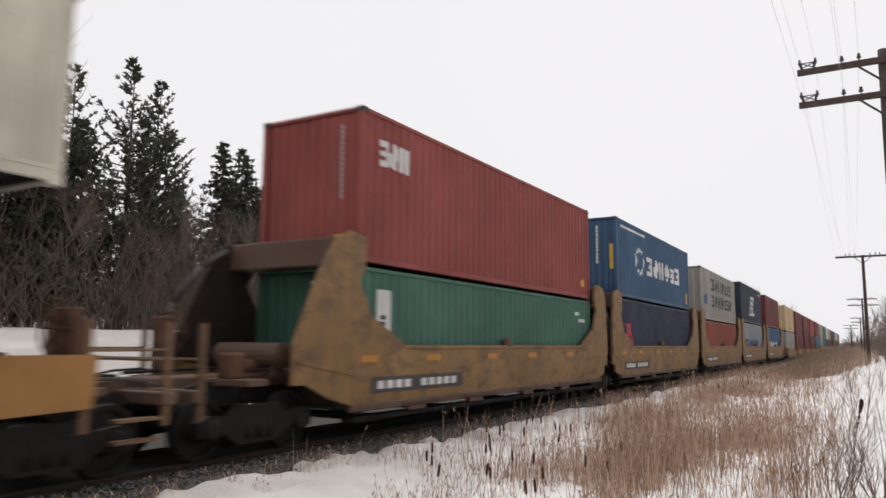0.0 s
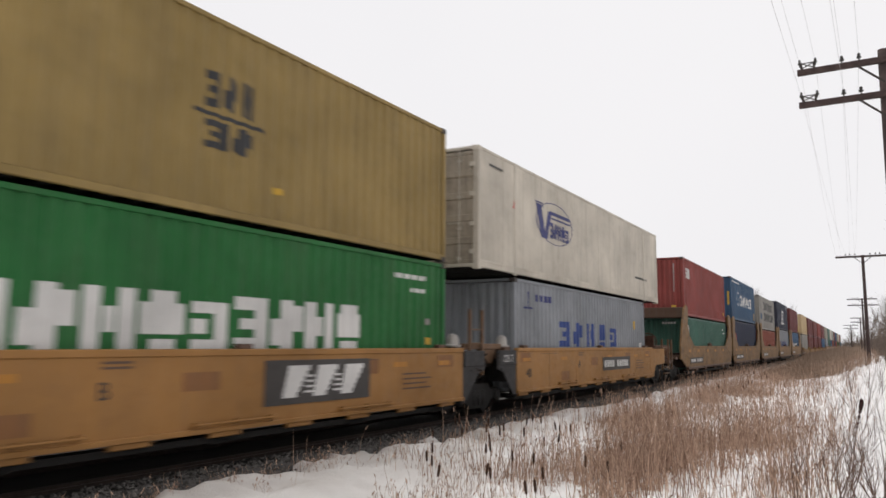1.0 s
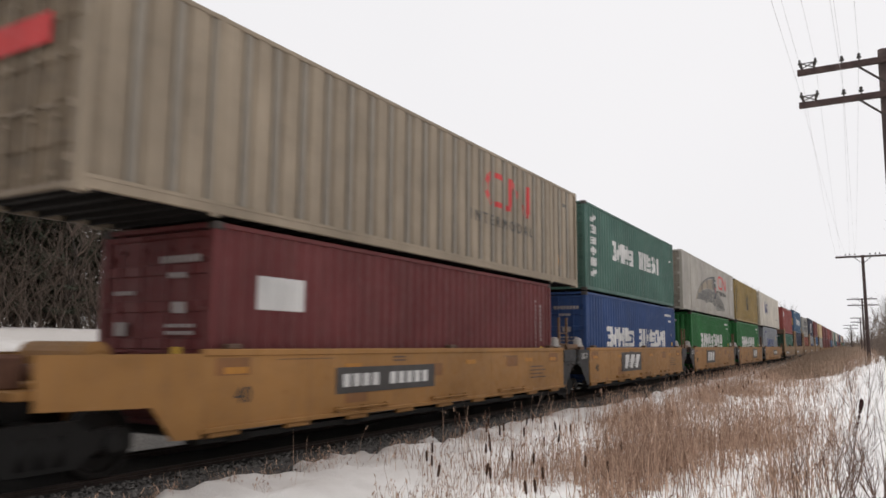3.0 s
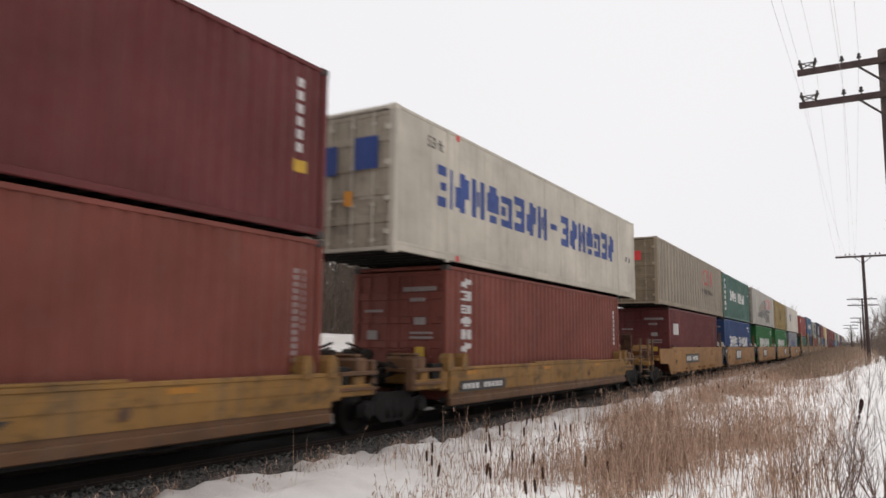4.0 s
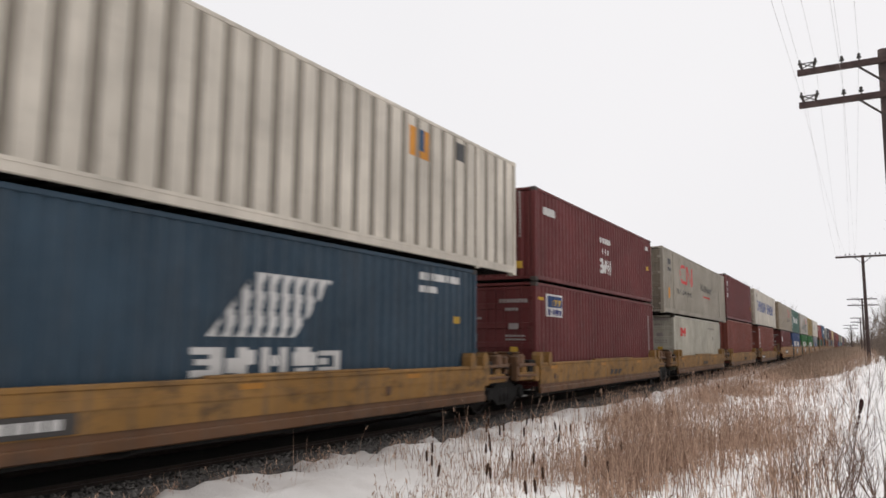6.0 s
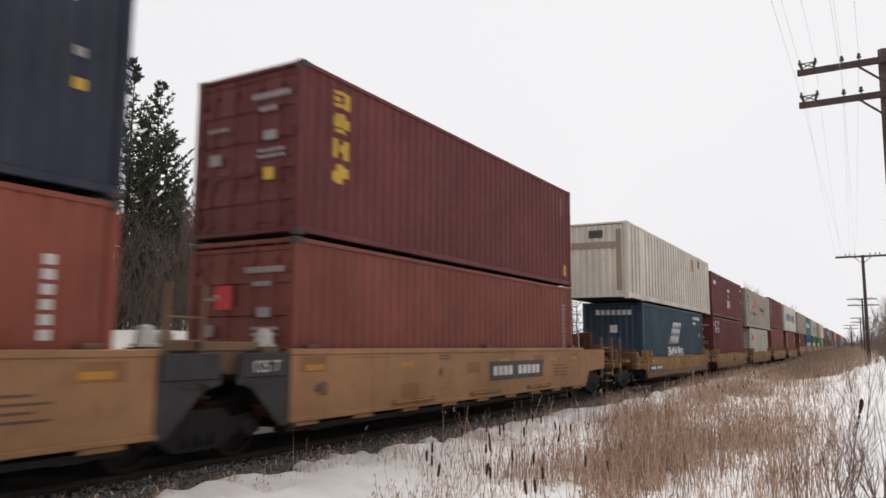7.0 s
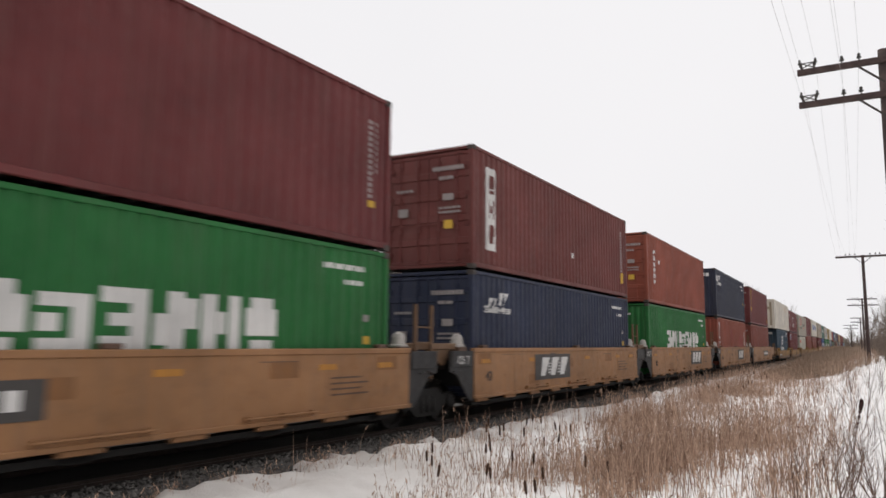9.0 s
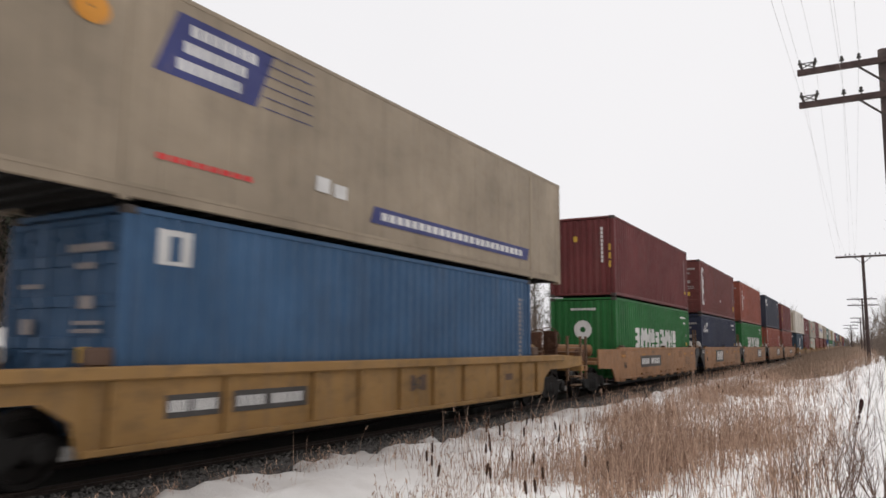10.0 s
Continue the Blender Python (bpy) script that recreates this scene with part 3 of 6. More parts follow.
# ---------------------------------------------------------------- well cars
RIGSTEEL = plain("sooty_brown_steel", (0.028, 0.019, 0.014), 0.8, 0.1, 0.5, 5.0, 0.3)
CAPPAINT = paint("grubby_white_paint", (0.42, 0.39, 0.36), 0.4, 0.3)
POSTPAINT = paint("tan_brown_post_paint", (0.15, 0.082, 0.042), 0.6, 0.7, blotch=0.5)
CHORDTAN = paint("rust_stained_tan_paint", (0.135, 0.064, 0.028), 0.6, 0.8, blotch=0.5)
ORANGE = paint("tan_orange_car_paint", (0.285, 0.138, 0.038), 0.2, 0.25, blotch=0.12)
RUSTORANGE = paint("brownish_orange_car_paint", (0.275, 0.135, 0.058), 0.35, 0.35, blotch=0.2)
OLDYEL = paint("weathered_yellow_car_paint", (0.265, 0.137, 0.036), 0.8, 0.9, 0.65, blotch=0.8)
DULLYEL = paint("dull_yellow_car_paint", (0.215, 0.118, 0.043), 0.7, 0.9, 0.6, blotch=0.75)
RIBYEL = paint("ochre_car_paint", (0.27, 0.15, 0.048), 0.5, 0.6, 0.6, blotch=0.4)
PATCH = paint("touched_up_brown_orange_paint", (0.225, 0.10, 0.035), 0.3, 0.2)
SOOT = paint("dark_gray_car_paint", (0.024, 0.023, 0.024), 0.3, 0.3)
PANEL = paint("dark_sign_panel", (0.05, 0.045, 0.042), 0.2, 0.1)
BROWNP = paint("brown_grimy_paint", (0.10, 0.055, 0.035), 0.5, 0.6)


def truck(car, y):
    """A two-axle truck: bolster, side frames, wheelsets."""
    def bolster(bm):
        box(bm, -1.05, -0.2, 0.42, 1.05, 0.2, 0.72, 0.03)
        box(bm, -0.35, -0.3, 0.66, 0.35, 0.3, 0.92, 0.04)
    b = part("truck", cached(("bolster",), DARKSTEEL, bolster), None, car, "dark grimy two-axle truck")
    b.matrix_basis = pose(0, y, 0)

    def frame_side(bm):
        outline = [(-1.15, 0.36), (-1.15, 0.56), (-0.95, 0.64), (-0.6, 0.6), (-0.42, 0.74), (0.42, 0.74), (0.6, 0.6), (0.95, 0.64), (1.15, 0.56), (1.15, 0.36), (0.95, 0.33), (0.72, 0.4), (0.4, 0.2), (-0.4, 0.2), (-0.72, 0.4), (-0.95, 0.33)]
        prism(bm, outline, 0.93, 1.06)
        for yy in (-0.22, 0.0, 0.22):
            tube(bm, (1.0, yy, 0.26), (1.0, yy, 0.6), 0.085, 0.085, 8)
        for yy in (-0.9, 0.9):
            lathe(bm, [(1.04, 0.15), (1.1, 0.15), (1.13, 0.1)], "x", 12, (0, yy, 0.44))
    fm = cached(("side_frame",), DARKSTEEL, frame_side)
    part("side_frame", fm, None, b)
    part("side_frame", fm, None, b).matrix_basis = pose(0, 0, 0, 0, 0, 180)

    def wheel(bm):
        lathe(bm, [(0.65, 0.10), (0.66, 0.16), (0.70, 0.20), (0.69, 0.36), (0.675, 0.38), (0.675, 0.47), (0.705, 0.475), (0.715, 0.445), (0.80, 0.435), (0.80, 0.37), (0.745, 0.35), (0.75, 0.2), (0.80, 0.15), (0.80, 0.08)], "x", 28)

    def axle(bm):
        tube(bm, (-0.95, 0, 0), (0.95, 0, 0), 0.08, 0.08, 10)
    wm, am = cached(("wheel",), WHEELM, wheel), cached(("axle",), DARKSTEEL, axle)
    for yy in (-0.9, 0.9):
        part("axle", am, None, b).matrix_basis = pose(0, yy, 0.44)
        for turn in (0, 180):
            part("wheel", wm, None, b).matrix_basis = pose(0, yy, 0.44, 0, 0, turn)


def both(name, key, mat, build, car, label=""):
    """The same piece on both sides of a car."""
    me = cached((key,), mat, build)
    a = part(name, me, None, car, label)
    part(name, me, None, car, label).matrix_basis = pose(0, 0, 0, 0, 0, 180)
    return a


def piece(name, key, mat, build, car, m=None, label=""):
    o = part(name, cached((key,), mat, build), None, car, label)
    if m is not None:
        o.matrix_basis = m
    return o


def well_floor(car, mat):
    def build(bm):
        for yy in (-5.6, -3.0, 0.0, 3.0, 5.6):
            box(bm, -1.3, yy - 0.2, 0.3, 1.3, yy + 0.2, 0.4)
        box(bm, -1.3, -6.3, 0.32, -1.05, 6.3, 0.4)
        box(bm, 1.05, -6.3, 0.32, 1.3, 6.3, 0.4)
        for k in range(4):
            a, b = -5.4 + k * 2.9, -3.2 + k * 2.9
            box(bm, -0.1, a, 0.33, 0.1, b, 0.38)
    piece("well_floor", "floor_" + mat.name, mat, build, car)


def sign_panel(car, y0, y1, z0, z1, x, big, dark=False):
    """A dark panel with light plain shapes on it."""
    def board(bm):
        box(bm, x, y0, z0, x + 0.008, y1, z1)
    p = piece("sign_panel", "sign_%.2f_%.2f_%.2f" % (y0, y1, z0), OLDYEL if dark else PANEL, board, car, None, "" if dark else "dark panel with white shapes")

    def shapes(bm):
        w, h = y1 - y0, z1 - z0
        if big:
            # three leaning bars with fine stripes between them
            for i in range(3):
                a = y0 + w * (0.15 + 0.27 * i)
                for k in range(6):
                    zz = z0 + h * (0.15 + 0.12 * k)
                    box(bm, x + 0.008, a + k * 0.022, zz, x + 0.012, a + w * (0.12 + 0.014 * k) + k * 0.022, zz + h * 0.122)
                if i < 2:
                    for k in range(4):
                        zz = z0 + h * (0.24 + 0.12 * k)
                        box(bm, x + 0.008, a + w * 0.19 + k * 0.02, zz, x + 0.012, a + w * 0.27, zz + h * 0.05)
        else:
            n = 10
            for i in range(n):
                if i == 4:
                    continue
                a = y0 + w * (0.06 + 0.088 * i)
                box(bm, x + 0.008, a, z0 + h * 0.25, x + 0.012, a + w * 0.06, z1 - h * 0.25)
    tagged(piece("marking", "shapes_%.2f_%.2f_%.2f" % (y0, y1, z0), BLACKP if dark else WHITEP, shapes, p), kind="stuff")


def coupler(car, y, sign):
    def build(bm):
        box(bm, -0.2, 0, 0.72, 0.2, 1.6, 1.0, 0.02)
        box(bm, -0.09, 1.5, 0.76, 0.09, 2.05, 0.95, 0.02)
        box(bm, -0.17, 1.95, 0.7, 0.17, 2.25, 1.0, 0.05)
    piece("coupler", "coupler", DARKSTEEL, build, car, pose(0, y, 0, 0, 0, 0 if sign > 0 else 180))


def ladder(car, x, y, z0, z1, mat, width=0.42):
    def build(bm):
        for yy in (0, width):
            box(bm, -0.03, yy - 0.03, z0, 0.03, yy + 0.03, z1)
        n = 4
        for i in range(n):
            zz = z0 + 0.1 + (z1 - z0 - 0.55) * i / (n - 1)
            tube(bm, (0, 0, zz), (0, width, zz), 0.016, 0.016, 6)
    piece("ladder", "ladder_%.2f_%.2f_%s" % (z0, z1, mat.name), mat, build, car, pose(x, y, 0))


def end_platform(car, sign, mat, wheels_at=8.25):
    """The platform over the outer truck of a set: deck, hand brake, air tank, posts and steps."""
    m = pose(0, 0, 0) if sign > 0 else pose(0, 0, 0, 0, 0, 180)

    def deck(bm):
        box(bm, -0.35, 6.3, 0.95, 0.35, 9.7, 1.15, 0.02)
        box(bm, -1.3, 8.35, 1.02, 1.3, 8.75, 1.12, 0.01)
        box(bm, -1.35, 9.55, 0.86, 1.35, 9.75, 1.02, 0.015)
        box(bm, -1.3, 6.35, 1.0, 1.3, 6.9, 1.2, 0.01)
    d = piece("platform", "deck_" + mat.name, mat, deck, car, m)

    def tank(bm):
        lathe(bm, [(-0.75, 0.1), (-0.7, 0.2), (0.7, 0.2), (0.75, 0.1)], "x", 16, (0, 7.4, 1.45))
        box(bm, -0.6, 7.3, 1.1, -0.5, 7.5, 1.3)
        box(bm, 0.5, 7.3, 1.1, 0.6, 7.5, 1.3)
    piece("air_tank", "air_tank_" + mat.name, mat if mat is not OLDYEL else RUSTY, tank, d, None, "grimy cylindrical air tank")

    def brake(bm):
        for i in range(24):
            a, b = 2 * math.pi * i / 24, 2 * math.pi * (i + 1) / 24
            tube(bm, (0.75 + 0.34 * math.cos(a), 8.45, 1.8 + 0.34 * math.sin(a)), (0.75 + 0.34 * math.cos(b), 8.45, 1.8 + 0.34 * math.sin(b)), 0.018, 0.018, 5)
        for i in range(4):
            a = math.pi * i / 4
            tube(bm, (0.75 - 0.33 * math.cos(a), 8.45, 1.8 - 0.33 * math.sin(a)), (0.75 + 0.33 * math.cos(a), 8.45, 1.8 + 0.33 * math.sin(a)), 0.012, 0.012, 5)
    piece("brake_wheel", "brake_wheel", RUSTY, brake, d)

    def stand(bm):
        box(bm, 0.55, 8.5, 1.1, 0.95, 8.66, 2.05, 0.02)
    piece("brake_stand", "brake_stand", RUSTY, stand, d)

    def valve(bm):
        box(bm, -0.9, 8.4, 1.1, -0.6, 8.7, 1.5, 0.04)
        tube(bm, (-0.75, 8.4, 1.3), (-0.75, 8.15, 1.3), 0.1, 0.09, 10)
    piece("brake_valve", "brake_valve", RUSTY, valve, d)

    def posts(bm):
        for x, y in ((1.3, 8.5), (1.3, 9.6), (-1.3, 9.6)):
            box(bm, x - 0.035, y - 0.035, 0.62, x + 0.035, y + 0.035, 1.9)
        tube(bm, (1.3, 8.5, 1.55), (1.3, 9.6, 1.55), 0.018, 0.018, 6)
        tube(bm, (-1.3, 9.65, 1.42), (1.3, 9.65, 1.42), 0.02, 0.02, 6)
        box(bm, 1.22, 8.9, 0.45, 1.36, 9.5, 0.49)
        box(bm, 1.22, 8.9, 0.7, 1.36, 9.5, 0.74)
    piece("handrail", "posts", POSTPAINT, posts, d)

    def pipes(bm):
        tube(bm, (0.5, 6.4, 1.25), (0.45, 9.5, 1.2), 0.03, 0.03, 6)
        tube(bm, (-0.2, 9.6, 0.8), (0.1, 10.0, 0.45), 0.025, 0.025, 6)
        tube(bm, (-0.5, 6.4, 1.3), (-0.5, 8.6, 1.25), 0.02, 0.02, 6)
    piece("air_hose", "pipes", DARKSTEEL, pipes, d)

    def lever(bm):
        pts = [(1.24, 9.62, 1.1), (1.24, 9.1, 1.2), (1.2, 8.6, 1.22), (0.9, 8.4, 1.14)]
        for a, b in zip(pts, pts[1:]):
            tube(bm, a, b, 0.022, 0.022, 6)
    piece("uncoupling_lever", "lever", CASTING, lever, d)

    def hanger(bm):
        for x in (0.55, -0.55):
            prism(bm, [(8.9, 0.55), (9.5, 0.7), (9.5, 0.95), (8.9, 1.08), (8.2, 1.04), (8.2, 0.9)], x - 0.04, x + 0.04)
        box(bm, -0.6, 9.0, 0.62, 0.6, 9.2, 0.95, 0.02)
    piece("draft_sill", "hanger", DARKSTEEL, hanger, d)
    coupler(car, 8.0 * sign, sign)
    truck(car, wheels_at * sign)


def link_end(car, sign, mat, with_truck):
    """An inner end: gusset plates, cross beam and the connector above the shared truck."""
    m = pose(0, 0, 0) if sign > 0 else pose(0, 0, 0, 0, 0, 180)

    def neck(bm):
        box(bm, -0.45, 6.3, 0.85, 0.45, 7.6, 1.15, 0.03)
        box(bm, -1.3, 6.35, 0.75, 1.3, 6.75, 1.25, 0.02)
        tube(bm, (0, 7.72, 0.75), (0, 7.72, 1.25), 0.24, 0.2, 12)
        for s in (-1, 1):
            tube(bm, (s * 0.95, 6.6, 1.3), (s * 0.6, 7.5, 1.0), 0.05, 0.05, 6)
    piece("connector", "neck_" + mat.name, mat, neck, car, m)

    def rigging(bm):
        rr = random.Random(17)
        for _ in range(11):
            a = (rr.uniform(-1.15, 1.15), rr.uniform(6.7, 7.6), rr.uniform(0.9, 1.5))
            b = (a[0] + rr.uniform(-0.5, 0.5), a[1] + rr.uniform(0.1, 0.7), a[2] + rr.uniform(-0.35, 0.25))
            tube(bm, a, b, 0.03, 0.025, 6)
    tagged(piece("brake_rigging", "rigging", RIGSTEEL, rigging, car, m), kind="stuff")

    def cylinder(bm):
        lathe(bm, [(-0.35, 0.05), (-0.32, 0.13), (0.32, 0.13), (0.35, 0.05)], "x", 12, (0.35, 7.1, 1.4))
    piece("brake_cylinder", "brake_cylinder", RIGSTEEL, cylinder, car, m)

    def valve_case(bm):
        box(bm, -0.95, 6.8, 1.1, -0.45, 7.2, 1.45, 0.03)
    piece("valve_case", "valve_case", RIGSTEEL, valve_case, car, m)
    if with_truck:
        truck(car, 7.75 * sign)


def cap_mesh(bm):
    lathe(bm, [(0.0, 0.12), (0.01, 0.22), (0.05, 0.22), (0.06, 0.17), (0.2, 0.155), (0.28, 0.12), (0.32, 0.03)], "z", 14)


def car_orange(first, last, idx, skin=None):
    """Tall plain sides in tan orange."""
    skin = skin or ORANGE
    car = new("well_car")
    tagged(car, "tan-orange well car with tall plain steel sides", "rail car", "cars of the train")
    well_floor(car, DARKSTEEL)

    def plate(bm):
        box(bm, 1.34, -6.3, 0.5, 1.37, 6.6, 1.48)
    side = both("side_plate", "orange_plate", skin, plate, car)
    for yy in (-4.2, -2.1, 2.1, 4.2):
        def seam(bm):
            box(bm, 1.366, yy - 0.012, 0.58, 1.373, yy + 0.012, 1.46)
        both("weld_seam", "orange_seam_%.1f" % yy, skin, seam, car)

    def chord(bm):
        box(bm, 1.28, -6.32, 1.46, 1.392, 6.62, 1.56, 0.015)
    both("top_chord", "orange_chord", skin, chord, car)

    def sill(bm):
        box(bm, 1.3, -6.32, 0.46, 1.41, 6.62, 0.53, 0.01)
        y = -5.9
        while y < 6:
            box(bm, 1.3, y - 0.28, 0.39, 1.375, y + 0.28, 0.47, 0.01)
            y += 1.48
    both("bottom_chord", "orange_sill", skin, sill, car)

    def grab(bm):
        box(bm, 1.41, 0, 0.57, 1.46, 1.5, 0.6, 0.01)
        for k in (0.05, 0.75, 1.4):
            box(bm, 1.37, k, 0.55, 1.44, k + 0.05, 0.62)

    def lug(bm):
        box(bm, 1.24, 0, 1.555, 1.38, 0.26, 1.63, 0.015)
    for side in (0, 180):
        for y in (-3.6, -0.6, 2.4):
            piece("step_rail", "orange_grab", skin, grab, car, pose(0, 0, 0, 0, 0, side) @ pose(0, y, 0))
        for y in (-5.9, 0.2, 5.6):
            piece("lug", "orange_lug", BROWNP, lug, car, pose(0, 0, 0, 0, 0, side) @ pose(0, y, 0))

    def repaint(bm):
        box(bm, 1.368, 0, 0, 1.3725, 0.62, 0.24)
    for y, z in ((-6.1, 1.2), (5.55, 1.18), (-0.75, 1.02), (2.9, 1.12), (-3.3, 0.66)):
        piece("paint_patch", "orange_repaint", PATCH, repaint, car, pose(0, y, z), "browner touched-up paint patch")

    def stripe(bm):
        box(bm, 1.371, 0, 1.22, 1.377, 0.42, 1.31)
    for y in (-5.95, -3.3, 0.9, 4.0, 5.6):
        piece("reflector", "orange_stripe", REFLECT, stripe, car, pose(0, y, 0), "dull orange reflective stripe")

    def stencils(bm):
        for k in range(4):
            box(bm, 1.371, 4.3, 0.8 + k * 0.09, 1.376, 5.3 - 0.2 * (k % 2), 0.83 + k * 0.09)
        for k in range(2):
            box(bm, 1.371, -1.9, 1.33 + k * 0.06, 1.376, -1.5, 1.36 + k * 0.06)
        box(bm, 1.371, 2.7, 1.36, 1.376, 3.5, 1.375)
        box(bm, 1.371, -4.9, 1.40, 1.376, -3.6, 1.41)
    tagged(piece("marking", "orange_notes", BROWNP, stencils, car), kind="stuff")
    t = part("lettering", words_mesh("40", 0.32, BLACKP), None, car)
    t.location = (1.374, -5.75, 0.82)
    t = part("lettering", words_mesh("ABCDE"[idx], 0.3, BLACKP), None, car)
    t.location = (1.374, -1.95, 0.98)
    if idx in (0, 4):
        a = 0.35 if idx == 0 else -3.55
        sign_panel(car, a, a + 3.1, 0.82, 1.25, 1.374, False)
    else:
        a = {1: 0.7, 2: -3.1 if skin is ORANGE else 1.2, 3: -2.95}[idx]
        sign_panel(car, a, a + 2.55, 0.73, 1.39, 1.374, True)
    for sign, outer in ((1, first), (-1, last)):
        m = pose(0, 0, 0) if sign > 0 else pose(0, 0, 0, 0, 0, 180)
        if outer:
            def wing(bm):
                prism(bm, [(6.3, 0.4), (6.75, 0.42), (7.1, 0.85), (8.55, 0.9), (8.6, 1.5), (6.3, 1.5)], 1.335, 1.375)
            for w in (m, m @ Matrix.Diagonal((-1, 1, 1, 1))):
                piece("end_plate", "orange_wing", skin, wing, car, w)
            end_platform(car, sign, skin if idx else BROWNP)
        else:
            def dark(bm):
                out = [(6.32, 0.42), (6.5, 0.45), (7.05, 1.0), (7.35, 1.08), (7.35, 1.5), (6.32, 1.5)]
                prism(bm, out, 1.32, 1.35)
                box(bm, 1.35, 6.36, 1.16, 1.385, 7.3, 1.5, 0.01)
                box(bm, 1.35, 6.7, 1.06, 1.38, 7.2, 1.09)
            for w in (m, m @ Matrix.Diagonal((-1, 1, 1, 1))):
                piece("end_plate", "orange_dark_end", SOOT, dark, car, w @ pose(0, 0.3 if sign > 0 else 0, 0), "dark gray end plate")
            if sign < 0:
                t = part("lettering", words_mesh("125 T", 0.24, WHITEP), None, car)
                t.location = (1.389, -7.12, 1.23)

            def cap_stand(bm):
                box(bm, -0.16, 6.45, 1.3, 0.16, 6.8, 1.58)
            for x in (1.1, -1.1):
                piece("valve_box", "orange_cap_stand", BROWNP, cap_stand, car, m @ pose(x, 0, 0))
                c = piece("valve_cap", "valve_cap", CAPPAINT, cap_mesh, car, None, "white domed cap")
                c.matrix_basis = pose(x, sign * 6.62, 1.58) @ Matrix.Diagonal((0.82, 0.82, 0.9, 1))
            link_end(car, sign, DARKSTEEL, sign < 0)
            if sign < 0:
                ladder(car, 1.22, -8.5, 0.95, 2.42, POSTPAINT, 0.6)

                def beam(bm):
                    box(bm, 1.02, -8.6, 1.52, 1.16, -6.5, 1.66, 0.02)
                    prism(bm, [(-7.9, 1.54), (-7.0, 1.54), (-7.2, 1.2), (-7.35, 1.2)], 1.05, 1.13)
                piece("walkway_beam", "orange_beam", POSTPAINT, beam, car)

                def walk_board(bm):
                    box(bm, -1.0, -8.15, 1.3, 1.0, -7.4, 1.36, 0.01)
                piece("walkway", "orange_walkway", DARKSTEEL, walk_board, car)
    return car


def car_rust(first, last, idx):
    return car_orange(first, last, idx, RUSTORANGE)


